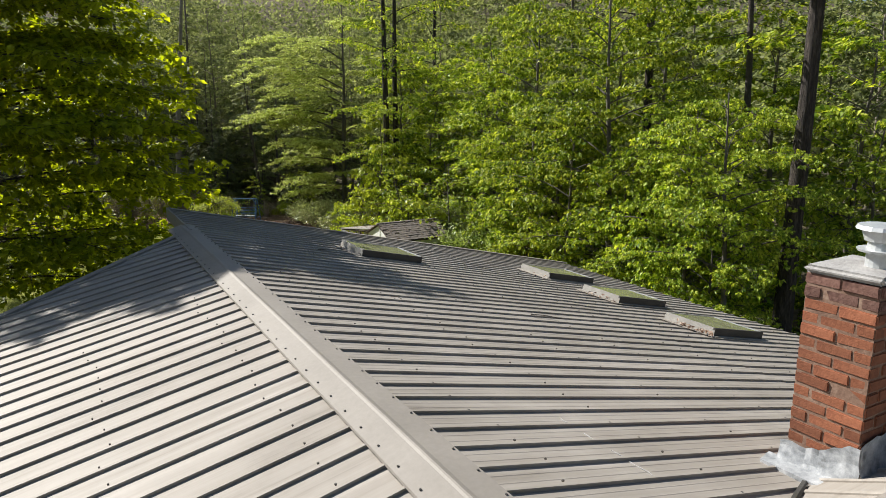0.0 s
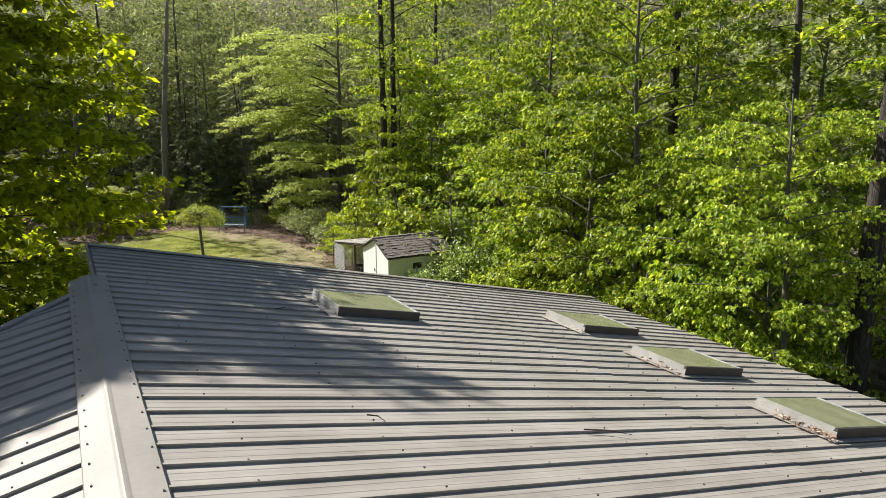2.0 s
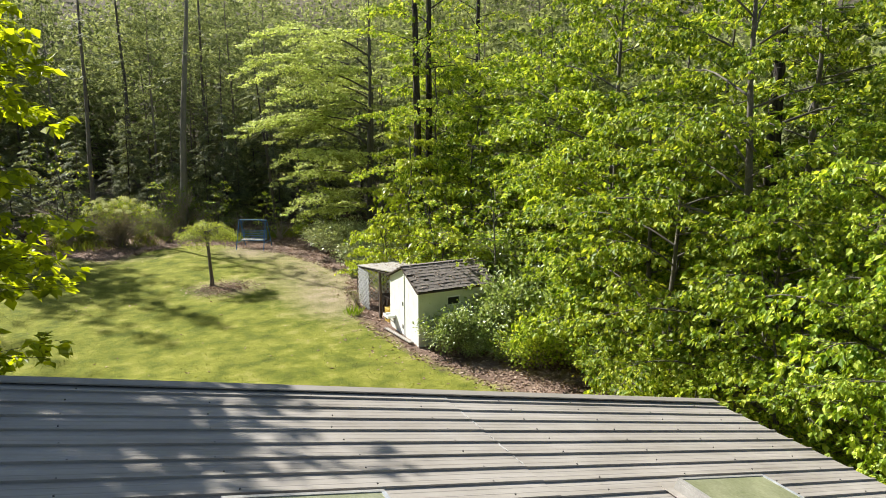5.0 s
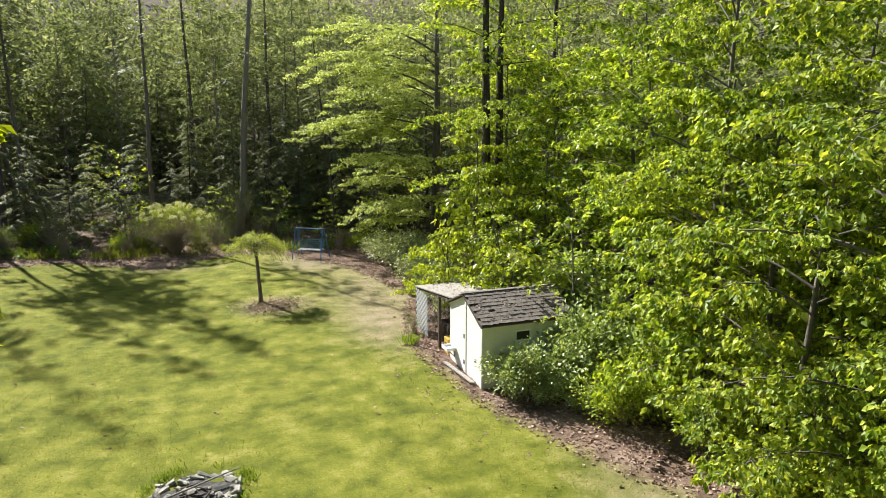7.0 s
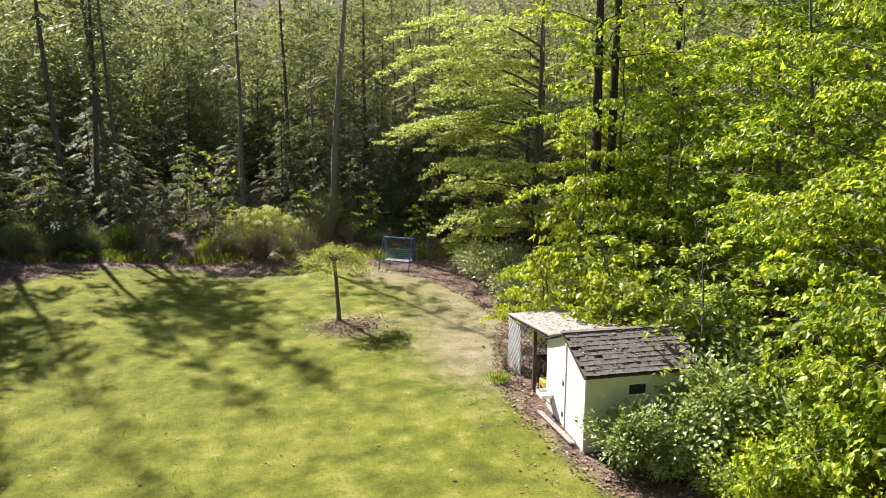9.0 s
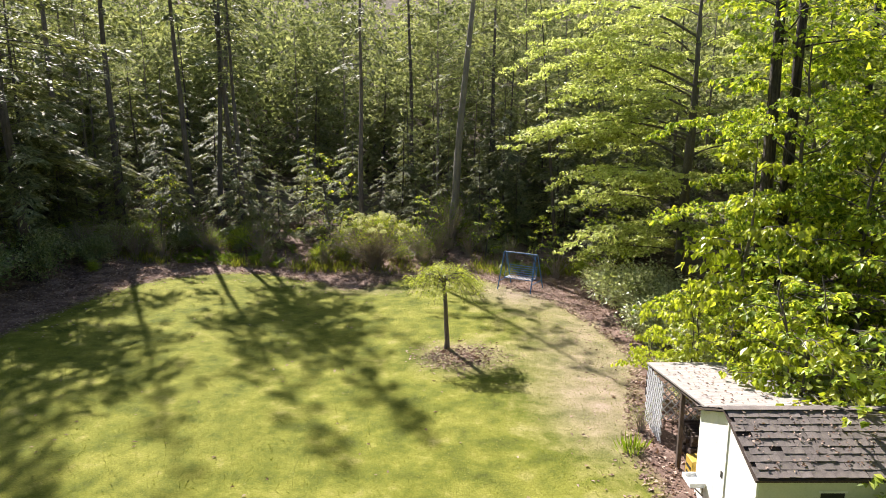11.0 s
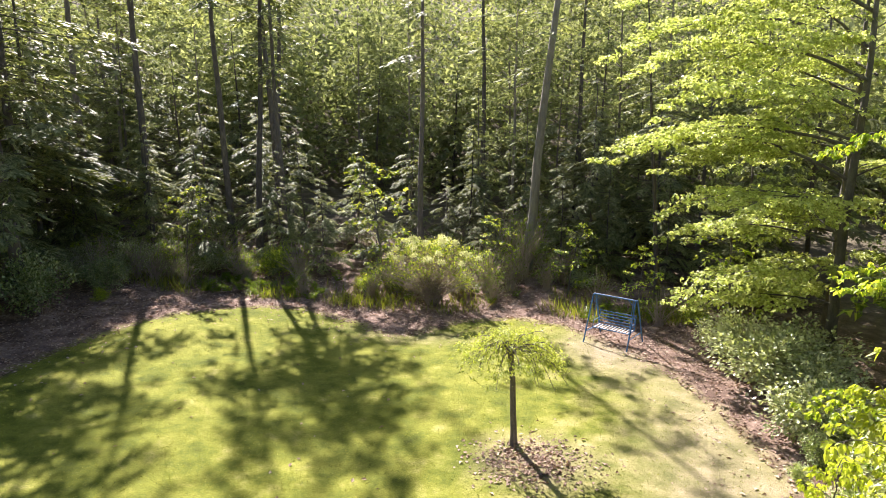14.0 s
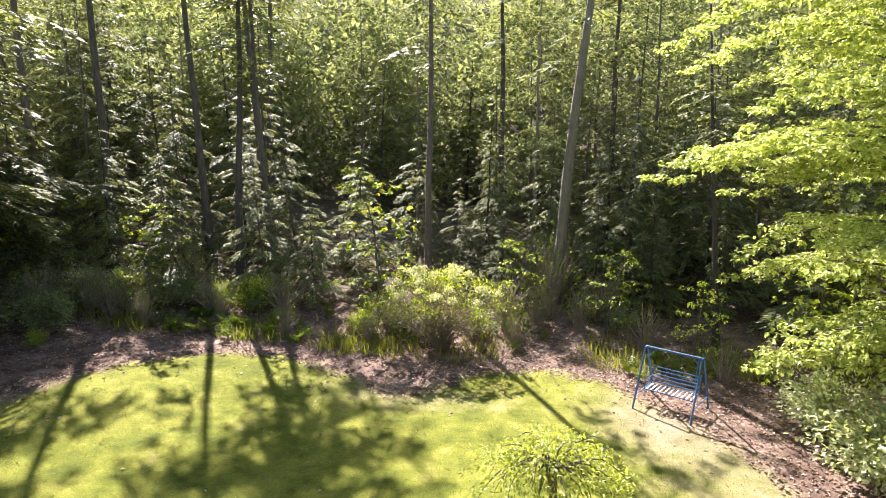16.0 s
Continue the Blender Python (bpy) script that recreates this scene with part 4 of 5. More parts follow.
def broadleaf(seed, height, base, reach, limbs, twigs, per_twig, leaf, girth=0.16, upturn=0.35, flat=0.10, bend=0.25, top_keep=0.35, fine=True, cone=False, low=1.0, bunch=5, aim=(), tip=0.26, droop=0.10, thin=None, hang=0.42):
    """Trunk and limbs in one mesh, leaves set along flat side twigs in the other."""
    r = np.random.default_rng(seed)
    wood, crown = Buf(), Buf()
    hs = np.linspace(0, height, 12)
    tx, ty = np.cumsum(r.normal(0, bend * 0.3, 12)) * (hs / height), np.cumsum(r.normal(0, bend * 0.3, 12)) * (hs / height)
    trunk = np.stack([tx, ty, hs], -1)
    rad = girth * (1 - 0.9 * hs / height) + 0.008
    rad[0] *= 1.35
    wood.tube(trunk, rad, 8)
    az = r.uniform(0, 6.28)
    for k in range(limbs + len(aim)):
        f = (k + r.uniform(0, 1)) / limbs
        h = base + (height * 0.97 - base) * f
        az += 2.4 + r.normal(0, 0.35)
        L = reach * (0.5 + 0.5 * math.sin(math.pi * (0.12 + 0.74 * f))) * (1 - (1 - top_keep) * f ** 3) * r.choice((0.5, 0.75, 0.95, 1.0, 1.12)) * (low + (1 - low) * min(1, 2.2 * f))
        if cone:
            L = reach * (1 - 0.58 * f ** 1.7) * r.uniform(0.7, 1.03) * (low + (1 - low) * min(1, 3.2 * f))
        if thin and h > thin[2] and thin[0] < az % 6.283 < thin[1]:
            L *= 0.4
        if k >= limbs:
            h, az, L = aim[k - limbs]
            f = h / height
        o = np.array([np.interp(h, hs, tx), np.interp(h, hs, ty), h])
        s = np.linspace(0, 1, 7)
        d = np.array([math.cos(az), math.sin(az), 0])
        side = np.array([-d[1], d[0], 0])
        up = upturn * r.uniform(0.3, 1.6) + 0.45 * f * r.uniform(0.5, 1.5)
        path = o + s[:, None] * L * d + (L * (up * s - (0.42 + 0.3 * f) * up * s ** 2 - droop * s ** 3))[:, None] * [0, 0, 1]
        path += np.cumsum(r.normal(0, 0.02 * L, (7, 1)), 0) * side
        wood.tube(path if fine else path[::3], np.linspace(max(0.011, 0.0075 * L + 0.004), 0.004, 7)[::1 if fine else 3], 5 if fine else 3)
        for q in range(twigs):
            u = 0.18 + 0.82 * (q + r.uniform(0, 1)) / twigs
            p = np.array([np.interp(u, s, path[:, c]) for c in range(3)])
            sg = 1 if q % 2 else -1
            ang = r.uniform(0.5, 1.15) * sg if u < 0.93 else r.uniform(-0.3, 0.3)
            td = unit(d * math.cos(ang) + side * math.sin(ang) + np.array([0, 0, r.normal(0.05, 0.12)]))
            tl = L * (0.42 - tip * u) * r.uniform(0.6, 1.25) + 0.18
            w = np.linspace(0, 1, 4)
            tp = p + w[:, None] * tl * td + (-0.10 * tl * w ** 2)[:, None] * [0, 0, 1]
            if fine:
                wood.tube(tp[::3], [0.006, 0.0025], 3)
            nc = max(2, int(per_twig * tl * r.uniform(0.8, 1.2)))
            lw = np.repeat(r.uniform(0.12, 1.05, nc) ** 0.8, bunch)
            m = len(lw)
            lat = np.cross(td, [0, 0, 1])
            off = np.repeat(r.normal(0, 1, nc) * (0.10 * tl + 0.03), bunch)
            lift = np.repeat(r.normal(0, flat, nc), bunch)
            c = p + lw[:, None] * tl * td + (lift - 0.10 * tl * lw ** 2)[:, None] * [0, 0, 1] + off[:, None] * lat + r.normal(0, leaf * 0.18, (m, 3))
            a = td * 0.45 + lat * np.sign(off)[:, None] * 0.3 + np.stack([r.normal(0, 0.75, m), r.normal(0, 0.75, m), r.normal(-hang, 0.3, m)], -1)
            n = np.array([0, 0, 1.0]) + r.normal(0, 0.15 + 0.35 * hang, (m, 3))
            ll = leaf * r.uniform(0.6, 1.25, m)
            (crown.leaves if fine else crown.needles)(c, a, n, ll, ll * r.uniform(0.55, 0.8, m))
    return wood, crown


def hemlock(seed, height, base, reach, step=0.30, girth=0.17, density=1.0, dead=True, fine=0.0, open_low=0.0):
    """A straight conifer: drooping flat fronds of short needle strips, finer below the height given."""
    r = np.random.default_rng(seed)
    wood, crown = Buf(), Buf()
    hs = np.linspace(0, height, 10)
    tx, ty = np.cumsum(r.normal(0, 0.035, 10)), np.cumsum(r.normal(0, 0.035, 10))
    rad = girth * (1 - 0.93 * hs / height) + 0.006
    rad[0] *= 1.3
    wood.tube(np.stack([tx, ty, hs], -1), rad, 8)
    az, h = r.uniform(0, 6.28), base
    if dead:
        for q in np.arange(0.8, base + 3, 0.4):
            a = r.uniform(0, 6.28)
            L = r.uniform(0.3, 1.3)
            o = np.array([np.interp(q, hs, tx), np.interp(q, hs, ty), q])
            wood.tube([o, o + L * np.array([math.cos(a), math.sin(a), -0.12])], [0.012, 0.003], 3)
    while h < height - 0.2:
        f = h / height
        az += 2.4 + r.normal(0, 0.4)
        near_ = h < fine
        L = max(0.25, reach * min(1.0, 1.5 * (1 - f)) * r.choice((0.4, 0.65, 0.85, 1.0, 1.2)) * r.uniform(0.85, 1.1)) * (1 - open_low * max(0.0, 1 - 3 * f))
        o = np.array([np.interp(h, hs, tx), np.interp(h, hs, ty), h])
        d = np.array([math.cos(az), math.sin(az), 0])
        side = np.array([-d[1], d[0], 0])
        s = np.linspace(0, 1, 6)
        rise_, drop = r.uniform(0.1, 0.35), r.uniform(0.3, 0.6)
        path = o + s[:, None] * L * d + (L * (rise_ * s - drop * s ** 2))[:, None] * [0, 0, 1] + np.cumsum(r.normal(0, 0.012 * L, (6, 1)), 0) * side
        wood.tube(path[:: 1 if near_ else 5], np.linspace(0.008 + 0.006 * L, 0.003, 6)[:: 1 if near_ else 5], 3)
        n_tw = max(6, int(L / (0.052 if near_ else 0.12) * density))
        u = np.sqrt(r.uniform(0.02, 1.0, n_tw))
        p = np.stack([np.interp(u, s, path[:, c]) for c in range(3)], -1)
        sg = np.where(np.arange(n_tw) % 2, 1, -1)
        ang = r.uniform(0.45, 1.0, n_tw) * sg * np.where(u > 0.95, 0.3, 1)
        td = unit(d * np.cos(ang)[:, None] + side * np.sin(ang)[:, None] + np.stack([np.zeros(n_tw), np.zeros(n_tw), r.normal(-0.2, 0.1, n_tw)], -1))
        tl = (L * 0.5 * (1.04 - u) ** 0.7 + 0.13) * r.uniform(0.6, 1.15, n_tw)
        gap, ll, wd = (0.06, 0.23, 0.085) if near_ else (0.13, 0.3, 0.13)
        count = np.maximum(2, (tl / gap).astype(int))
        k = np.repeat(np.arange(n_tw), count)
        m = len(k)
        w = r.uniform(0.0, 1.0, m)
        c = p[k] + (w * tl[k])[:, None] * td[k] - (0.28 * tl[k] * w ** 2)[:, None] * [0, 0, 1]
        e = r.choice((-1, 1), m)[:, None] * (1 - 0.6 * w)[:, None]
        a = td[k] + e * 0.8 * np.cross(td[k], [0, 0, 1]) + r.normal(0, 0.12, (m, 3)) - [0, 0, 0.22]
        crown.needles(c, a, np.array([0, 0, 1.0]) + r.normal(0, 0.25, (m, 3)), ll * r.uniform(0.6, 1.3, m), wd * r.uniform(0.7, 1.4, m))
        h += step * r.uniform(0.3, 1.7) * (1 + 0.5 * (f > 0.75))
    return wood, crown


def tree(name, label, category, wood, crown, bark, foliage, group="", spray="crown"):
    ob = thing(name, label, category, group)
    bushy = spray == "foliage"
    me = wood.mesh("branchwork" if bushy else "trunk", True)
    part("branchwork" if bushy else "trunk", me, bark, ob, kind="stuff" if bushy else "")
    part(spray, crown, foliage, ob)
    return ob


def stand(proto, spots, rng):
    """Copies of a tree at (x, y, scale, lean); the first spot takes the original."""
    for k, (x, y, s) in enumerate(spots):
        m = pose(x, y, float(rise(x, y)) - 0.06, rng.normal(0, 1.8), rng.normal(0, 1.8), rng.uniform(0, 360)) @ Matrix.Diagonal((s, s, s * rng.uniform(0.93, 1.08), 1))
        if k == 0:
            proto.matrix_world = m
        else:
            copy_thing(proto, m)


rng = np.random.default_rng(77)
# hemlocks along the far edge and the left edge
hem_a = tree("hemlock_tree", "tall hemlock with drooping dark green sprays", "tree", *hemlock(1, 19, 0.8, 3.2, 0.2, 0.16, 1.0, True, 11.0), MAT_PINE, LEAF_HEMLOCK, "forest hemlocks")
hem_b = tree("hemlock_tree", "slender hemlock with sparse lower limbs", "tree", *hemlock(2, 17, 3.0, 2.5, 0.3, 0.14, 1.0, True, 13.0), MAT_PINE, LEAF_HEMLOCK, "forest hemlocks")
hem_c = tree("hemlock_tree", "young hemlock with soft green sprays to the ground", "tree", *hemlock(3, 9, 0.3, 2.5, 0.17, 0.08, 1.0, False, 8.0), MAT_PINE, LEAF_HEMLOCK, "forest hemlocks")
hem_d = tree("hemlock_tree", "tall full-crowned hemlock shading the lawn", "tree", *hemlock(4, 25, 4.0, 3.7, 0.2, 0.2, 1.0, True, 8.0), MAT_PINE, LEAF_HEMLOCK, "forest hemlocks")
stand(hem_d, [(-9.2, 39.6, 0.95), (-11.8, 43.0, 1.0), (-10.8, 35.2, 0.95)], np.random.default_rng(65))
# crowns stand above the view, added to shade the middle of the lawn
hem_e = tree("hemlock_tree", "tall hemlock with a bare lower stem and broad high crown", "tree", *hemlock(8, 20, 10.5, 3.5, 0.15, 0.16, 1.3), MAT_PINE, LEAF_HEMLOCK, "forest hemlocks")
stand(hem_e, [(-6.9, 50.4, 1.0), (-5.0, 52.0, 1.0)], np.random.default_rng(66))
pine = tree("pine_tree", "tall bare-stemmed pine with a high crown", "tree", *hemlock(5, 24, 11.0, 2.9, 0.26, 0.17, 1.0), MAT_PINE, LEAF_HEMLOCK, "tall pines")
stand(hem_a, [(-15.5, 57.5, 0.78), (-13.8, 46.0, 0.75), (-2.6, 61.5, 0.72), (6.2, 62.0, 0.72), (-10.5, 60.5, 0.8), (17.2, 53.0, 0.8), (-18.5, 47, 1.1), (1.8, 66.0, 0.75), (10.4, 57.5, 0.8), (-15, 54, 0.95), (18, 55, 0.9), (-20.5, 41, 1.0), (-13.2, 43.4, 0.85), (-16.4, 38.0, 0.85), (-12.8, 35.4, 0.6), (8.9, 52.5, 0.62), (-6.2, 54.5, 0.7), (4.4, 54.2, 0.55)], rng)
stand(hem_b, [(18.0, 48.5, 0.75), (-12.0, 50.5, 0.8), (-17, 50.5, 1.0), (20, 50, 0.9), (-12.8, 42.6, 0.7)], rng)
stand(hem_c, [(-11.4, 41.4, 0.85), (-13.6, 38.8, 1.0), (-10.9, 44.6, 0.8), (-9.0, 46.9, 0.75), (-6.4, 46.6, 0.72), (-3.4, 47.4, 0.62), (-1.7, 47.4, 0.5), (0.3, 48.6, 0.5), (3.2, 50.2, 0.52), (4.9, 48.6, 0.45), (8.2, 48.4, 0.6), (10.1, 48.4, 0.55), (12.6, 48.8, 0.5), (14.2, 45.8, 0.4),
              (-15.5, 42.5, 1.1), (-13.0, 48.8, 0.7), (-11.0, 50.2, 0.75), (-8.4, 51.0, 0.95), (-5.8, 51.2, 0.85), (-3.4, 50.6, 0.75), (-1.2, 51.0, 0.68), (1.2, 52.0, 0.7), (4.0, 52.4, 0.75), (6.6, 52.2, 0.8), (10.8, 52.4, 0.75), (12.4, 55.5, 0.9), (-15.6, 49.0, 1.1), (-18.0, 44.5, 1.2), (16.0, 49.0, 0.95),
              (-12.2, 56.2, 1.15), (8.2, 56.0, 1.0), (14.6, 58.0, 1.15),
              (9.6, 50.2, 1.0), (-12.6, 45.6, 1.2), (-14.6, 40.6, 1.25), (12.8, 51.6, 1.2), (15.2, 47.4, 1.1)], rng)
stand(pine, [(-10.0, 48.5, 1.0), (-4.9, 48.4, 0.85), (-3.9, 49.0, 0.75), (2.1, 49.5, 0.8), (11.7, 45.8, 0.6), (-12.2, 47.6, 1.0), (4.6, 55.5, 0.9), (-7.8, 58.5, 0.9), (9.4, 57.5, 0.9), (-16.4, 45.2, 1.0), (21, 20, 1.0), (24, 28, 1.0), (18.6, 13.6, 0.9)], rng)

pale_pine = tree("pine_tree", "leaning pine with a thick pale grey trunk", "tree", *hemlock(6, 21, 8.5, 2.2, 0.34, 0.22, 0.8), MAT_PALEBARK, LEAF_HEMLOCK, "tall pines")
pale_pine.matrix_world = pose(6.72, 49.2, float(rise(6.72, 49.2)) - 0.1, 0, 5.0, 0)

# broadleaf trees of the right-hand edge
maple_a = tree("maple_tree", "young maple with bright spring-green layered leaves", "tree", *broadleaf(11, 11, 0.9, 4.7, 36, 24, 8.4, 0.128, 0.13, 0.36, 0.04, top_keep=0.5, tip=0.32, droop=0.2, bunch=6, hang=0.9), MAT_BEECH, LEAF_SPRING, "edge maples")
maple_b = tree("maple_tree", "slender maple with bright spring-green leaves", "tree", *broadleaf(12, 13, 1.2, 4.6, 36, 24, 8.4, 0.128, 0.15, 0.42, 0.04, top_keep=0.5, tip=0.32, droop=0.2, bunch=6, hang=0.9), MAT_BEECH, LEAF_SPRING, "edge maples")
beech = tree("beech_tree", "beech with tiered yellow-green sprays", "tree", *broadleaf(13, 14, 1.4, 5.6, 14, 34, 13.0, 0.115, 0.17, 0.24, 0.022, top_keep=0.6, low=0.75, tip=0.37, droop=0.22, aim=[(1.9 + 0.9 * k, 3.14 + 0.4 * math.sin(2.4 * k), min(6.5, 3.9 + 0.55 * k) + 0.35 * math.sin(1.7 * k)) for k in range(10)]), MAT_BEECH, LEAF_YELLOW, "edge beeches")
beech.matrix_world = pose(15.6, 40.4, float(rise(15.6, 40.4)) - 0.06)
copy_thing(beech, pose(16.9, 43.6, float(rise(16.9, 43.6)) - 0.06, 0, 0, 25) @ Matrix.Scale(0.95, 4))
stand(maple_a, [(15.8, 32.2, 0.85), (15.8, 19.2, 0.85), (15.4, 13.0, 0.8)], rng)
maple_c = tree("maple_tree", "low young maple with broad spring-green leaves", "tree", *broadleaf(29, 6.6, 0.5, 2.9, 30, 16, 9.0, 0.13, 0.07, 0.36, 0.035, top_keep=0.5, tip=0.32, droop=0.2, hang=0.9), MAT_BEECH, LEAF_SPRING, "edge maples")
stand(maple_c, [(16.6, 30.4, 1.0), (14.3, 17.3, 1.08), (15.2, 20.6, 1.15), (13.5, 11.4, 0.92), (12.9, 10.3, 0.7), (18.4, 9.4, 1.0), (14.0, 14.6, 0.9)], rng)
stand(maple_b, [(14.35, 15.0, 0.85), (16.6, 22.2, 1.0), (13.0, 9.7, 0.68)], rng)
maple_d = tree("maple_tree", "tall maple deeper in the wood with spring-green leaves", "tree", *broadleaf(30, 13, 1.2, 4.8, 34, 12, 7.0, 0.22, 0.15, 0.4, 0.06, fine=False, top_keep=0.5, tip=0.3, droop=0.2), MAT_BEECH, LEAF_SPRING, "edge maples")
stand(maple_d, [(18.5, 37.5, 0.8), (18.8, 33.6, 1.0), (18.2, 16.8, 1.05), (17.6, 25.0, 0.95), (18.8, 10.5, 0.9), (19.4, 28.5, 1.0), (20.2, 21.5, 1.05), (20.6, 14.0, 1.05)], rng)
twin = tree("oak_tree", "tall oak with a dark furrowed trunk", "tree", *broadleaf(14, 22, 9, 4.0, 24, 10, 4.0, 0.19, 0.24, bend=0.08), MAT_BARK, LEAF_SPRING, "edge oaks")
stand(twin, [(15.0, 32.4, 0.9), (15.6, 32.7, 0.95), (20, 19, 1.0), (22, 40, 1.0)], rng)
copy_thing(twin, pose(13.97, 9.0, -0.1, 0, 0, 75) @ Matrix.Scale(1.05, 4))

# dark maple beside the gable end
near = tree("maple_tree", "broad shaded maple overhanging the gable end", "tree", *broadleaf(15, 11.9, 1.8, 4.5, 58, 24, 7.5, 0.16, 0.15, 0.2, 0.05, cone=True, low=0.75, thin=(0.2, 1.6, 5.0), aim=((5.5, -0.2, 4.2), (5.0, -0.14, 4.1), (4.5, -0.26, 4.1), (3.9, -0.18, 3.9), (3.3, -0.28, 3.6), (5.6, -0.38, 4.1), (6.4, -0.3, 4.0), (7.0, -0.7, 3.4), (7.4, -0.2, 3.6), (7.9, -0.4, 3.2), (8.5, -0.2, 3.2), (6.6, -0.05, 4.0), (7.1, 0.05, 3.9), (7.7, -0.05, 3.8), (8.2, 0.1, 3.7), (8.8, 0.1, 3.4), (6.2, 0.1, 4.1), (6.0, -0.3, 4.1), (8.9, -0.6, 2.8), (9.4, -0.4, 2.5), (9.6, -1.2, 2.8), (10.0, -1.6, 2.7), (9.4, -2.0, 3.0), (10.3, -0.9, 2.2), (10.4, -1.8, 2.4), (9.8, -2.4, 2.8), (9.2, -1.5, 3.2), (8.6, -1.2, 3.4), (8.8, -2.2, 3.4))), MAT_BARK, LEAF_DARK)
near.matrix_world = pose(-1.9, 15.5, float(rise(-1.9, 15.5)))
# second copy, mostly out of view, added to shade the left roof slope
copy_thing(near, pose(-6.8, 16.8, float(rise(-6.8, 16.8)), 0, 0, 160))

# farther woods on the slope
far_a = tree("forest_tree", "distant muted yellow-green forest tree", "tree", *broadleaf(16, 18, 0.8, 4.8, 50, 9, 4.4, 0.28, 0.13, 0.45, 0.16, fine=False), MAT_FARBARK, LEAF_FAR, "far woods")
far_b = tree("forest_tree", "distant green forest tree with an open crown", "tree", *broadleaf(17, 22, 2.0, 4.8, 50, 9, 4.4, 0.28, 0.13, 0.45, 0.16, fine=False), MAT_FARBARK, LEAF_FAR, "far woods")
spots = [(x + rng.uniform(-2.5, 2.5), y + rng.uniform(-2.5, 2.5), rng.uniform(0.7, 0.92)) for y, x0 in ((62, -30), (69, -33)) for x in range(x0, 40, 6)]
spots += [(25 + rng.uniform(-2, 4), yy, rng.uniform(0.9, 1.15)) for yy in (6, 14, 22, 32, 40, 50)] + [(-24 + rng.uniform(-3, 2), yy, rng.uniform(0.9, 1.15)) for yy in (28, 37, 46, 55)]
spots += [(20.5, 44.0, 0.8), (22.5, 35.5, 0.75), (21.0, 29.5, 0.75), (21.5, 24.5, 0.75), (23.0, 14.0, 0.75), (21.5, 18.5, 0.7), (20.5, 39.5, 0.8)]
stand(far_a, spots[0::2], rng)
stand(far_b, spots[1::2], rng)

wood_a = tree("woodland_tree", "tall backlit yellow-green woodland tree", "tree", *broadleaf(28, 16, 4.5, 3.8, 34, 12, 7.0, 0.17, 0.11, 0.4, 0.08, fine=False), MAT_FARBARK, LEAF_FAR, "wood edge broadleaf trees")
stand(wood_a, [(14.0, 56.5, 0.95), (-13.5, 52.5, 0.9), (6.0, 57.0, 0.95), (12.0, 60.0, 1.0), (9.0, 60.5, 0.9), (15.0, 53.5, 0.85)], np.random.default_rng(64))

# wooded hillside behind and to the sides
r = np.random.default_rng(61)
hill = Buf()
for k in range(2550):
    x, y = (r.uniform(-75, 85), r.uniform(-60, 118)) if k < 1900 else (r.uniform(-34, 44), r.uniform(64, 84)) if k < 2250 else (r.uniform(25, 62), r.uniform(20, 90))
    # clumps past y = -17 are unseen, added and raised to block low sky
    if not (y > 72 or x > 29 or x < -28 or y < -17 or k >= 1900):
        continue
    seen = 60 < y < 100 and -40 < x < 50 or 29 < x < 60 and 0 < y < 90
    n = 210 if seen else 30
    u = unit(r.normal(0, 1, (n, 3)))
    c = np.array([x, y, 0]) + u * [2.4, 2.4, 3.6] * r.uniform(0.4, 1.1, (n, 1)) + [0, 0, float(rise(x, y)) + r.uniform(1.5, 9) + (6 if y < -17 else 0)]
    big = 0.62 if seen else 1.0
    hill.needles(c, u + r.normal(0, 0.6, (n, 3)), np.array([0, 0, 1.0]) + r.normal(0, 0.5, (n, 3)), big * r.uniform(0.4, 0.8, n), big * r.uniform(0.35, 0.6, n))
solo("far_woods", hill, LEAF_FAR, "distant mixed spring-green wooded hillside", "woods", "stuff")

# saplings and undergrowth
sap = tree("sapling", "thin sapling with pale new leaves", "sapling", *broadleaf(18, 4.2, 0.5, 1.3, 16, 6, 6.0, 0.13, 0.03, 0.5, 0.05, bunch=4), MAT_BEECH, LEAF_SPRING, "undergrowth saplings")
stand(sap, [(0.9, 46.8, 1.3), (13.8, 28.4, 0.72), (12.5, 30.4, 0.62), (13.6, 27.6, 0.85), (13.9, 26.8, 0.8), (-6.6, 45.2, 0.7), (8.4, 46.2, 0.6), (10.8, 44.6, 0.5), (-10.5, 45.5, 0.9), (5.4, 47.4, 0.6), (13.3, 42.2, 0.8), (14.2, 24.6, 0.9), (14.0, 12.0, 0.9), (13.6, 13.6, 0.8), (15.4, 11.4, 1.1), (16.2, 27.5, 1.0)], rng)


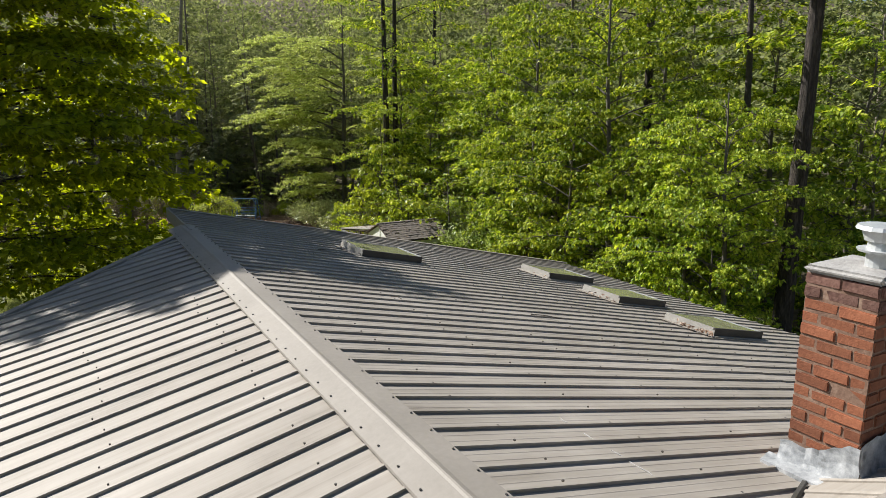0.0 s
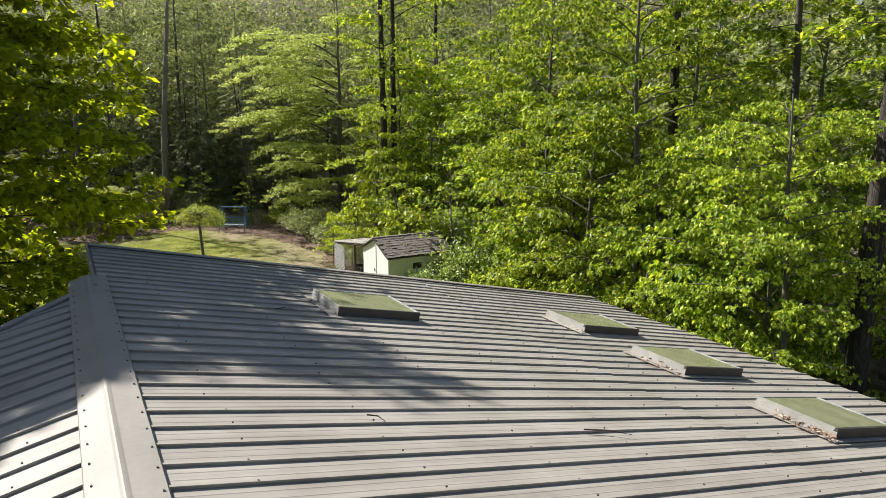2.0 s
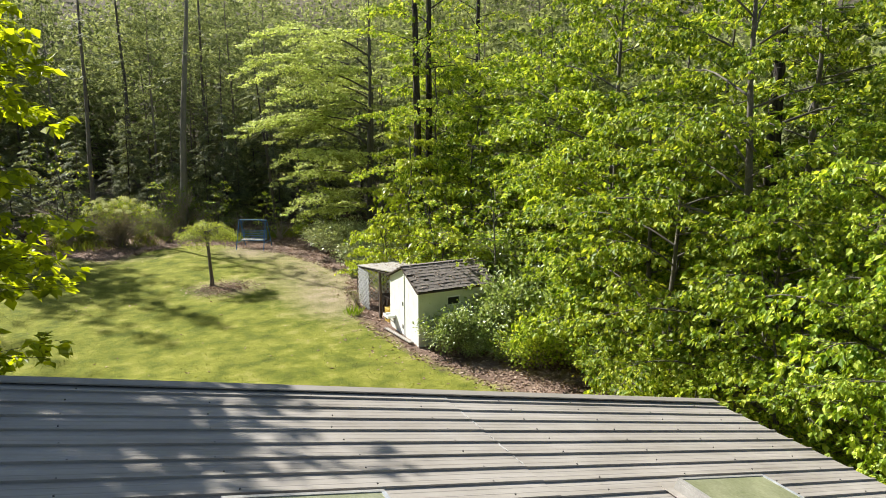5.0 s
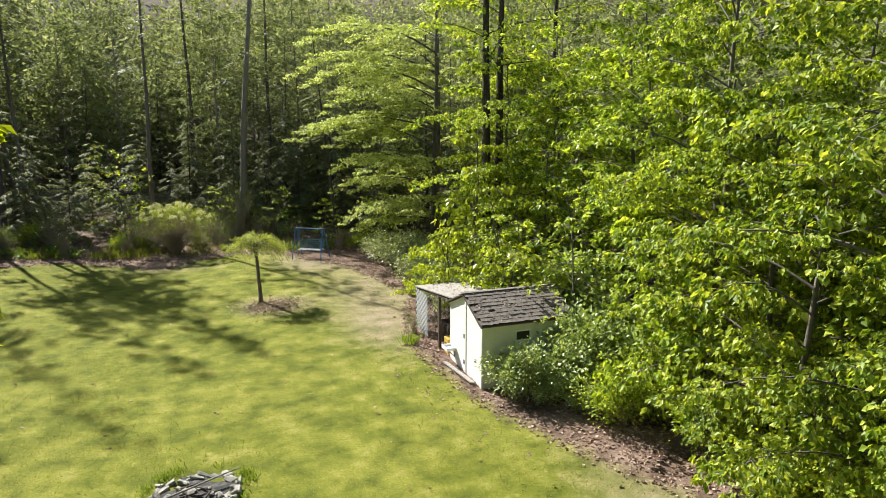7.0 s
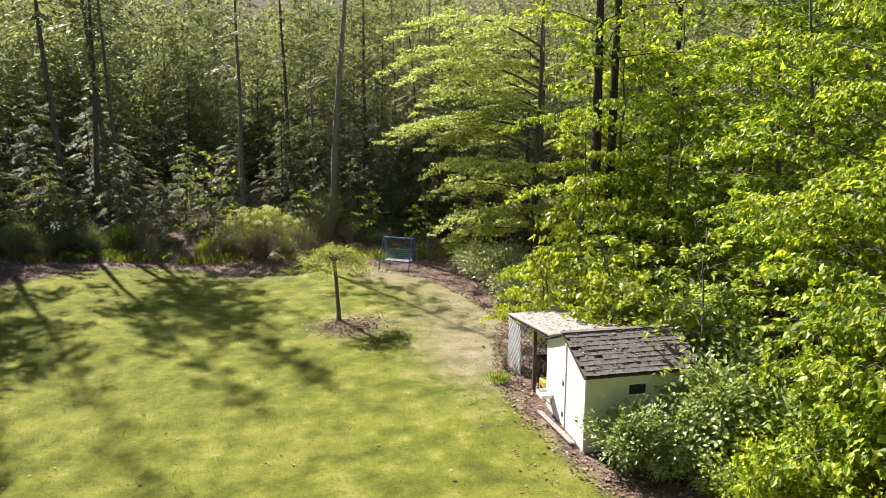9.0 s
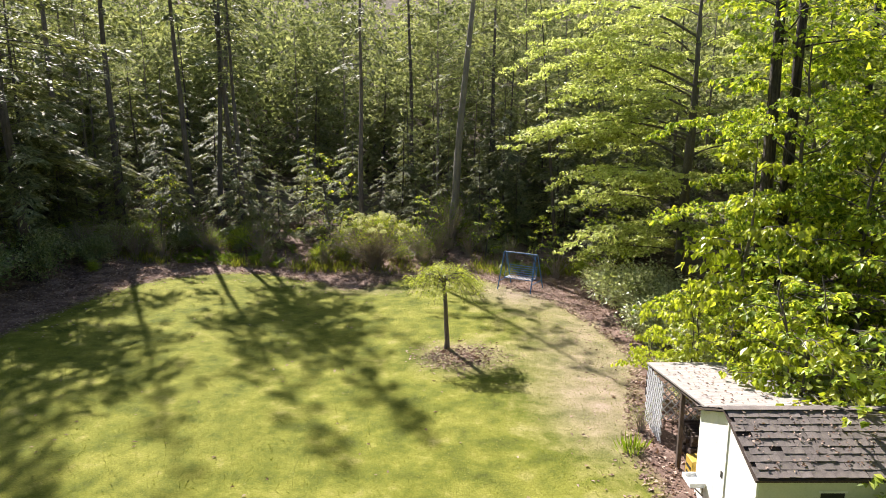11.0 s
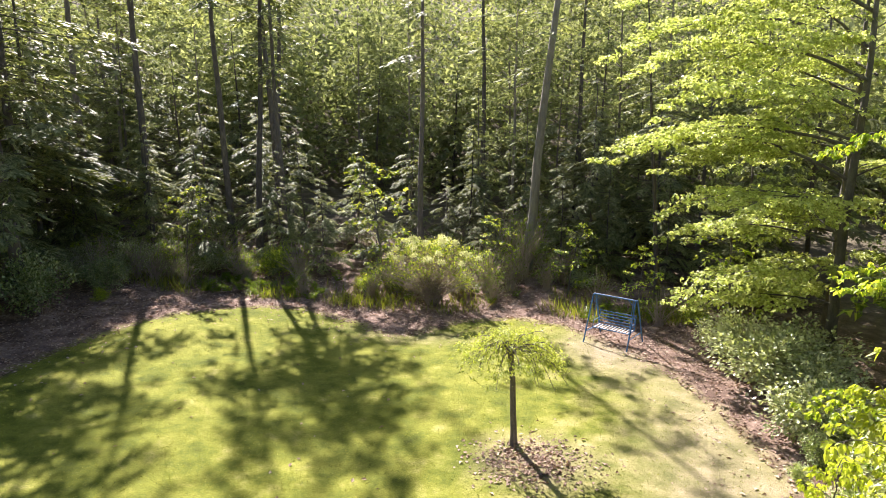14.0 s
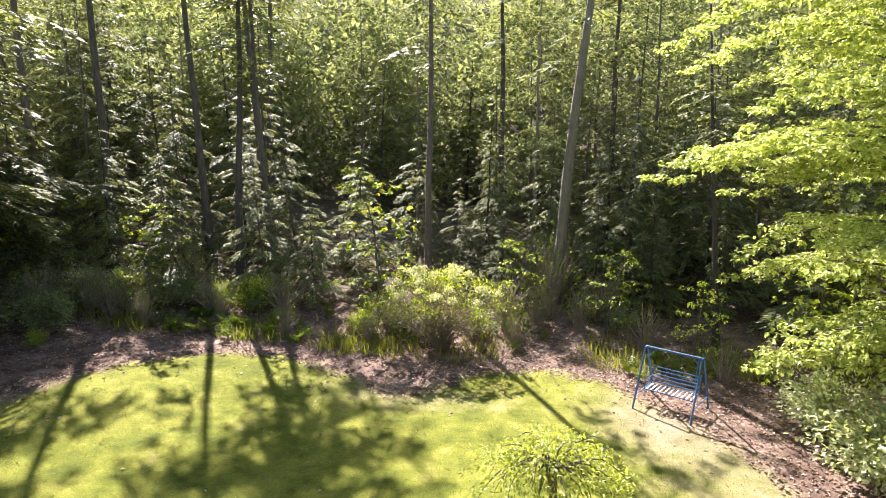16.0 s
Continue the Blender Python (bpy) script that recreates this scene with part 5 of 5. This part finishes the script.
def shrub(seed, height, width, stems, leaf, n_leaf, upright=0.6, rise_leaf=0.3, spread=0.18, low=0.35):
    """A many-stemmed bush; leaves crowd towards its outside."""
    r = np.random.default_rng(seed)
    wood, crown = Buf(), Buf()
    for k in range(stems):
        a, sp = r.uniform(0, 6.28), r.uniform(0.1, 1.0) ** 0.7
        top = np.array([math.cos(a) * sp * width / 2, math.sin(a) * sp * width / 2, height * (1 - 0.45 * sp ** 2) * r.uniform(0.75, 1.05)])
        foot = top * [spread, spread, 0]
        s = np.linspace(0, 1, 5)[:, None]
        path = foot + (top - foot) * np.concatenate([s ** (1 + upright), s ** (1 + upright), s ** 0.8], 1)
        path[1:] += r.normal(0, 0.03, (4, 3))
        wood.tube(path, np.linspace(0.014, 0.003, 5), 4)
        m = n_leaf // stems
        u = r.uniform(low, 1.03, m)
        c = np.stack([np.interp(u, s[:, 0], path[:, q]) for q in range(3)], -1) + r.normal(0, 0.13 + 0.05 * width / 3, (m, 3))
        out = unit(c - [0, 0, height * 0.35])
        crown.leaves(c, out + r.normal(0, 0.6, (m, 3)) + [0, 0, rise_leaf], np.array([0, 0, 1.0]) + 0.5 * out + r.normal(0, 0.35, (m, 3)), leaf * r.uniform(0.55, 1.1, m), leaf * r.uniform(0.4, 0.68, m))
    return wood, crown


bush = tree("flowering_bush", "large rounded bush with bare stems and cream-tipped top", "bush", *shrub(21, 2.35, 4.2, 230, 0.08, 5600, 0.55, 0.2, 0.09, 0.36), MAT_DEADWOOD, LEAF_BUSH, spray="foliage")
bush.matrix_world = pose(3.3, 44.6, float(rise(3.3, 44.6)))
r = np.random.default_rng(5)
bl, fresh = Buf(), Buf()
for k in range(34):
    a, sp = r.uniform(0, 6.28), r.uniform(0.05, 1) ** 0.6
    c0 = np.array([math.cos(a) * sp * 1.75, math.sin(a) * sp * 1.75, 2.5 - 0.72 * sp ** 2 + r.uniform(-0.12, 0.16)])
    c = c0 + unit(r.normal(0, 1, (70, 3))) * r.uniform(0.04, 0.15, (70, 1)) * [1.2, 1.2, 0.8]
    bl.leaves(c, r.normal(0, 1, (70, 3)) + [0, 0, 0.8], r.normal(0, 1, (70, 3)), 0.07, 0.05)
for k in range(95):
    a, sp = r.uniform(0, 6.28), r.uniform(0.05, 1) ** 0.6
    c0 = np.array([math.cos(a) * sp * 1.95, math.sin(a) * sp * 1.95, 2.34 - 0.8 * sp ** 2 - r.gamma(1.2, 0.08)])
    c = c0 + r.normal(0, 0.13, (22, 3))
    fresh.leaves(c, r.normal(0, 1, (22, 3)) + [0, 0, 0.4], r.normal(0, 0.6, (22, 3)) + [0, 0, 1.0], 0.1 * r.uniform(0.7, 1.2, 22), 0.05)
part("new_leaves", fresh, LEAF_SPRING, bush, "fresh yellow-green leaves")
part("blossom", bl, LEAF_BLOOM, bush, "cream flower heads")
rhodo = tree("rhododendron_bush", "dense bush with pale grey-green leathery leaves", "bush", *shrub(22, 1.9, 3.2, 46, 0.17, 3600, 0.35, 0.0), MAT_DEADWOOD, LEAF_GREY, "border bushes", "foliage")
stand(rhodo, [(13.2, 38.4, 1.0), (13.4, 35.4, 0.8), (13.9, 36.9, 0.8), (14.4, 39.6, 1.0), (13.3, 31.9, 0.55), (13.9, 33.0, 0.8), (14.7, 34.2, 0.9), (13.2, 40.9, 0.75)], rng)
green = tree("leafy_shrub", "spreading shrub with fresh green leaves", "bush", *shrub(23, 1.8, 2.8, 40, 0.12, 4000, 0.4, 0.1), MAT_DEADWOOD, LEAF_SPRING, "shed shrubs", "foliage")
pale = tree("pale_shrub", "loose shrub with pale sunlit leaves", "bush", *shrub(25, 2.0, 2.7, 34, 0.165, 2000, 0.5, 0.0), MAT_DEADWOOD, LEAF_PALE, "shed shrubs", "foliage")
stand(pale, [(12.0, 23.1, 0.72), (12.9, 23.0, 1.0), (12.4, 22.6, 0.6), (13.9, 23.2, 1.35), (15.0, 22.2, 1.5), (14.9, 24.8, 1.5), (13.0, 21.9, 0.55), (12.9, 34.2, 0.5), (12.6, 32.4, 0.42), (13.2, 36.4, 0.55), (12.6, 30.9, 0.42), (13.6, 34.9, 0.7), (12.2, 33.4, 0.3), (14.9, 26.0, 2.0), (14.8, 27.6, 1.7), (11.75, 23.3, 0.95), (13.9, 23.3, 1.4), (14.6, 23.9, 1.7)], rng)
stand(green, [(13.6, 21.2, 0.8), (14.3, 23.2, 1.1), (14.6, 19.4, 1.0), (14.2, 17.0, 0.95), (13.8, 28.6, 1.0), (15.0, 26.3, 1.2), (12.6, 43.7, 0.6), (15.6, 14.0, 1.1), (14.4, 30.9, 1.0), (16.5, 17.5, 1.3), (14.7, 21.2, 1.2)], rng)
scrub = tree("twiggy_scrub", "low scrub of bare grey stems and few leaves", "bush", *shrub(24, 1.7, 1.8, 60, 0.07, 500), MAT_DEADWOOD, LEAF_FERN, "edge scrub", "foliage")
stand(scrub, [(6.7, 47.9, 1.5), (6.2, 46.4, 0.6), (7.6, 46.6, 0.55), (-7.5, 44.4, 0.7), (-6.2, 44.2, 0.55), (-9.3, 43.4, 0.8), (1.0, 44.6, 0.5), (5.6, 44.9, 0.5), (-11, 40.6, 0.8), (-1.6, 44.4, 0.45), (9.5, 45.4, 0.55), (11.3, 43.2, 0.5), (10.9, 28.9, 0.3)], rng)


def fern(seed, n, length):
    r = np.random.default_rng(seed)
    b = Buf()
    for k in range(n):
        a, L = r.uniform(0, 6.28), length * r.uniform(0.7, 1.1)
        d = np.array([math.cos(a), math.sin(a), 0])
        s = np.linspace(0.15, 1, 12)
        p = s[:, None] * L * 0.55 * d + (L * (1.05 * s - 0.45 * s ** 2))[:, None] * [0, 0, 1] + r.normal(0, 0.02, (12, 3))
        for e in (-1, 1):
            ax = e * np.array([-d[1], d[0], 0]) + 0.5 * d
            b.leaves(p, np.tile(ax, (12, 1)), np.tile([0, 0, 1.0], (12, 1)) - d, L * 0.22 * (1.15 - s), 0.05 * L, 0.02)
    return b


fb = Buf()
one = fern(31, 11, 0.6)
ov, of = np.concatenate(one.v), np.concatenate(one.f)
for k in range(60):
    x, yy = (rng.uniform(-6, -1.0), rng.uniform(43.6, 45.2)) if k < 30 else ((rng.uniform(8.5, 11.5), rng.uniform(43, 44.6)) if k < 44 else (rng.uniform(-9, 7), rng.uniform(44.5, 46.5)))
    m = np.array(pose(x, yy, float(rise(x, yy)), 0, 0, rng.uniform(0, 360)) @ Matrix.Scale(rng.uniform(0.7, 1.3), 4))
    fb.add(ov @ m[:3, :3].T + m[:3, 3], of)
solo("ferns", fb, LEAF_FERN, "fresh green ferns along the wood's edge", "ferns", "stuff")
r = np.random.default_rng(36)
n = 6000
x, yy = r.uniform(-10, 12.5, n), 43.2 + r.gamma(2.0, 0.6, n)
keep = (inside(x, yy) < -0.7) & (np.sin(x * 1.7) + np.sin(x * 0.6 + 1) + r.normal(0, 0.6, n) > 0.1)
x, yy = x[keep], yy[keep]
m = len(x)
tg = Buf()
tg.leaves(np.stack([x, yy, rise(x, yy) - 0.01], -1), np.concatenate([r.normal(0, 0.35, (m, 2)), np.ones((m, 1))], 1), r.normal(0, 1, (m, 3)), r.uniform(0.15, 0.55, m), r.uniform(0.015, 0.04, m), 0.0, 0.1)
solo("tall_grass", tg, LEAF_GRASS, "rough tall grass fringing the wood", "grass", "stuff")
ir = Buf()
r = np.random.default_rng(8)
c = np.concatenate([r.normal(0, 0.12, (90, 2)), np.zeros((90, 1))], 1)
ir.leaves(c, np.concatenate([c[:, :2] * 1.6 + r.normal(0, 0.12, (90, 2)), np.ones((90, 1))], 1), r.normal(0, 1, (90, 3)), r.uniform(0.2, 0.42, 90), 0.03, 0.0, 0.05)
solo("iris_clump", ir, LEAF_FERN, "upright clump of green iris blades beside the lean-to", "plant", at=pose(10.45, 27.95, float(rise(10.45, 27.95))))

own = np.random.default_rng(90)
laurel = tree("laurel_bush", "dense dark green laurel bush", "bush", *shrub(26, 2.1, 3.2, 46, 0.14, 4200, 0.35, 0.1), MAT_DEADWOOD, LEAF_LAUREL, "dark border bushes", "foliage")
stand(laurel, [(-9.4, 36.4, 1.1), (-8.8, 39.6, 0.8), (-8.9, 33.2, 0.9), (-11.5, 38.5, 1.2), (-8.4, 42.6, 0.6)], own)
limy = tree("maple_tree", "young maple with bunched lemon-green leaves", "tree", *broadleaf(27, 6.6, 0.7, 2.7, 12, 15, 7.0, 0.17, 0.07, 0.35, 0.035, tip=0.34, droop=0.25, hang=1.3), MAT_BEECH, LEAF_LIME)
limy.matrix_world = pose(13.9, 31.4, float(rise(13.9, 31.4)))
lime = tree("lime_sapling", "slender sapling with hanging lemon-green leaves", "sapling", *broadleaf(19, 3.0, 1.1, 1.5, 14, 7, 8.0, 0.16, 0.03, 0.35, 0.04, bunch=4, hang=1.3), MAT_BEECH, LEAF_LIME, "lemon-green saplings")
stand(lime, [(12.6, 30.2, 0.9), (13.6, 28.6, 1.1), (11.6, 30.9, 0.65), (15.0, 31.6, 1.7)], own)
copy_thing(hem_a, pose(-11.7, 43.8, float(rise(-11.7, 43.8)) - 0.06, 0, 0, 75) @ Matrix.Scale(0.9, 4))
# tall pair on the sunward side, added to shade the far-left wood
for x, yy, s in ((-20.0, 56.0, 1.2), (-17.5, 60.0, 1.1)):
    copy_thing(hem_a, pose(x, yy, float(rise(x, yy)) - 0.06, 0, 0, own.uniform(0, 360)) @ Matrix.Scale(s, 4))
copy_thing(lime, pose(13.6, 27.2, float(rise(13.6, 27.2)), 0, 0, 60) @ Matrix.Diagonal((1.75, 1.5, 1.08, 1)))

for x, yy, s in ((-9.6, 44.6, 0.8), (-7.2, 45.4, 0.9), (-4.6, 45.6, 0.7), (-10.2, 42.4, 0.7), (-2.4, 46.2, 0.8), (1.4, 46.0, 0.7), (8.3, 47.4, 0.8), (5.2, 46.6, 0.9), (-6.0, 46.8, 0.9)):
    copy_thing(scrub, pose(x, yy, float(rise(x, yy)), 0, 0, own.uniform(0, 360)) @ Matrix.Diagonal((s * 1.2, s * 1.2, s * 0.8, 1)))

# unmown tufts round the fire ring
m = 1500
a, q = own.uniform(0, 6.28, m), own.normal(1.0, 0.09, m)
x, yy = 4.2 + 0.98 * q * np.cos(a), 21.25 + 0.85 * q * np.sin(a)
keep = np.sin(a * 3 + 1) + np.sin(a * 7) + own.normal(0, 0.5, m) > 0.1
x, yy = x[keep], yy[keep]
m = len(x)
rt = Buf()
rt.leaves(np.stack([x, yy, rise(x, yy) - 0.01], -1), np.concatenate([own.normal(0, 0.4, (m, 2)), np.ones((m, 1))], 1), own.normal(0, 1, (m, 3)), own.uniform(0.05, 0.16, m), own.uniform(0.008, 0.02, m), 0.0, 0.15)
solo("grass_tufts", rt, LEAF_FERN, "unmown green grass tufts round the fire ring", "grass", "stuff")

# small weeping tree on the lawn
weep = thing("weeping_tree", "small weeping tree with an umbrella crown of fine leaves", "tree", at=pose(6.51, 34.1, 0.1))
w, cr = Buf(), Buf()
w.tube([(0, 0, -0.05), (0.0, 0, 0.25), (-0.03, 0, 0.9), (-0.05, 0.02, 1.5), (-0.1, 0, 2.1), (-0.1, 0, 2.3)], [0.10, 0.075, 0.066, 0.062, 0.07, 0.035], 9)
r = np.random.default_rng(41)
for k in range(46):
    a, L = r.uniform(0, 6.28), r.uniform(0.5, 1.2)
    d = np.array([math.cos(a), math.sin(a), 0])
    s = np.linspace(0, 1, 8)
    lift, fall = r.uniform(0.5, 1.1), r.uniform(0.9, 1.9) * (0.4 + 0.6 * L)
    p = np.array([-0.1, 0, 2.12]) + (s ** 0.85 * L)[:, None] * d + (lift * s - fall * s ** 2.2 * 0.75)[:, None] * [0, 0, 1] + np.cumsum(r.normal(0, 0.02, (8, 3)), 0)
    w.tube(p, np.linspace(0.02, 0.004, 8), 4)
    m = int(34 * L)
    u = 1 - r.uniform(0, 1, m) ** 1.3 * 0.85
    top = p[:, 2].max()
    c = np.stack([np.interp(u, s, p[:, q]) for q in range(3)], -1) + r.normal(0, 0.075, (m, 3))
    c = c[c[:, 2] > 1.78 + r.uniform(-0.5, 0.3, m)]
    cr.leaves(c, r.normal(0, 0.8, (len(c), 3)) + d + [0, 0, -0.3], r.normal(0, 0.5, (len(c), 3)) + [0, 0, 1], 0.085, 0.04)
for k in range(230):
    a, q = r.uniform(0, 6.28), r.uniform(0, 1) ** 0.5
    m = 12
    mid_ = np.array([-0.1 + 1.12 * q * math.cos(a), 1.05 * q * math.sin(a), 2.5 - 0.55 * q ** 2 + 0.12 * math.sin(3 * a + 5 * q) + r.normal(0, 0.06)])
    c = mid_ + r.normal(0, 1, (m, 3)) * [0.085, 0.085, 0.035]
    cr.leaves(c, r.normal(0, 0.8, (m, 3)) + [math.cos(a), math.sin(a), -0.25], r.normal(0, 0.4, (m, 3)) + [0, 0, 1], r.uniform(0.05, 0.09, m), r.uniform(0.025, 0.04, m))
part("trunk", w.mesh("trunk", True), MAT_PINE, weep)
part("crown", cr, LEAF_OLIVE, weep)

# ---- loose ground cover ----
r = np.random.default_rng(51)
n = 120000
x, yy = r.uniform(-12, 13.5, n), 12 + 31 * r.uniform(0, 1, n) ** 1.15
keep = (inside(x, yy) > 0.15 + r.uniform(-0.5, 0.35, n)) & ((x - 6.5) ** 2 + (yy - 33.8) ** 2 > r.uniform(0.3, 1.3, n)) & ((x - 4.2) ** 2 + (yy - 21.25) ** 2 > 0.6)
x, yy = x[keep], yy[keep]
m = len(x)
foot = np.stack([x, yy, rise(x, yy) - 0.005], -1)
th = r.uniform(0, 6.28, m)
h, wd = r.uniform(0.012, 0.04, m), r.uniform(0.006, 0.016, m)
tip = foot + np.stack([r.normal(0, 0.025, m), r.normal(0, 0.025, m), h], -1)
sd = np.stack([np.cos(th) * wd, np.sin(th) * wd, np.zeros(m)], -1)
gb = Buf()
gb.add(np.stack([foot - sd, foot + sd, tip], 1).reshape(-1, 3), np.arange(3 * m).reshape(-1, 3))
solo("grass", gb, LEAF_GRASS, "short bright green mown grass blades", "grass", "stuff")
n = 150000
x, yy = r.uniform(-14, 18, n), r.uniform(12, 56, n)
x[:900], yy[:900] = 6.9 + r.normal(0, 0.6, 900), 33.35 + r.normal(0, 0.55, 900)
d = inside(x, yy)
keep = (d < 0.25) & (r.uniform(0, 1, n) < np.where(d > -4, 1.0, 0.45)) | ((d < 1.6) & (r.uniform(0, 1, n) < 0.05)) | (r.uniform(0, 1, n) < 0.005) | (np.arange(n) < 900)
x, yy = x[keep], yy[keep]
m = len(x)
lb = Buf()
lb.leaves(np.stack([x, yy, rise(x, yy) + r.uniform(0.0, 0.03, m)], -1), np.concatenate([r.normal(0, 1, (m, 2)), r.normal(0, 0.15, (m, 1))], 1), r.normal(0, 0.3, (m, 3)) + [0, 0, 1], r.uniform(0.05, 0.14, m), r.uniform(0.035, 0.09, m), 0.12)
solo("leaf_litter", lb, LEAF_DEAD, "dry brown fallen leaves under the trees", "leaves", "stuff")
# leaves lying on the shed and lean-to roofs
lb = Buf()
n = 260
x, yy = r.uniform(SX, 13.1, n), SY1 - 0.2 + 3.2 * r.uniform(0, 1, n)
lb.leaves(np.stack([x, yy, lz0 + 0.1 - (yy - SY1 + 0.35) * 0.146], -1), np.concatenate([r.normal(0, 1, (n, 2)), r.normal(0, 0.1, (n, 1))], 1), r.normal(0, 0.25, (n, 3)) + [0, 0, 1], r.uniform(0.03, 0.09, n), r.uniform(0.02, 0.05, n))
n = 200
x, yy = r.uniform(SX, SX1, n), r.uniform(SY0, SMID, n)
lb.leaves(np.stack([x, yy, SAPEX + 0.1 - rp * (SMID - yy)], -1), np.concatenate([r.normal(0, 1, (n, 2)), r.normal(0, 0.2, (n, 1))], 1), r.normal(0, 0.25, (n, 3)) + [0, -0.4, 1], r.uniform(0.03, 0.09, n), r.uniform(0.02, 0.05, n))
solo("fallen_leaves", lb, LEAF_DEAD, "dry brown leaves scattered over the shed roofs", "leaves", "stuff")
# leaves caught above the skylights
lb = Buf()
for x0, y0, n in ((7.14, 5.52, 60), (7.14, 7.24, 22), (7.14, 8.93, 6), (3.68, 8.92, 3)):
    x, yy = x0 - np.abs(r.normal(0.02, 0.06, n)) - 0.02, y0 + r.uniform(-0.05, 0.55, n)
    lb.leaves(np.stack([x, yy, roof_z(x) + r.uniform(0.035, 0.07, n)], -1), np.concatenate([r.normal(0, 1, (n, 2)), r.normal(0, 0.3, (n, 1))], 1), r.normal(0, 0.5, (n, 3)) + [0, 0, 1], r.uniform(0.03, 0.08, n), r.uniform(0.02, 0.04, n))
solo("dry_leaves", lb, LEAF_DEAD, "dry leaves caught against the skylights", "leaves", "stuff")
for x, yy, L, a in ((4.46, 5.87, 0.4, -16), (2.87, 6.2, 0.14, -50), (3.05, 9.0, 0.2, 20)):
    b = Buf()
    b.tube([(0, 0, 0), (L * 0.5, 0.02, 0.004), (L, -0.01, 0)], [0.006, 0.005, 0.002], 5, True)
    solo("twig", b, MAT_DARKWOOD, "thin fallen twig lying on the roof", "twig", group="roof twigs", at=pose(x, yy, float(roof_z(x)) + 0.034, 0, math.degrees(math.atan(PITCH)) * math.cos(radians(a)), a))

# low growth under the bush and along the left end of the far border
edge = np.random.default_rng(91)


def more(proto, spots):
    """Further copies of a bush at (x, y, size against the original)."""
    for x, y, k in spots:
        copy_thing(proto, pose(x, y, float(rise(x, y)) - 0.05, edge.normal(0, 2), edge.normal(0, 2), edge.uniform(0, 360)) @ Matrix.Scale(k, 4))


more(green, [(1.9, 45.6, 0.6), (2.6, 45.9, 0.6), (4.3, 46.0, 0.5), (0.6, 45.4, 0.5), (-9.0, 43.6, 0.55), (-8.0, 41.6, 0.32), (-3.4, 46.4, 0.8), (-4.6, 46.2, 0.6)])
more(rhodo, [(-9.2, 45.2, 0.75), (-7.6, 45.8, 0.7), (-6.2, 46.2, 0.6), (-10.6, 44.4, 0.7), (9.0, 47.2, 0.4)])
more(scrub, [(-7.2, 45.0, 0.6), (-8.4, 44.6, 0.7), (-4.2, 45.4, 0.42), (2.4, 45.4, 0.45), (5.2, 46.2, 0.5), (7.2, 50.2, 1.1), (6.1, 49.6, 1.0)])
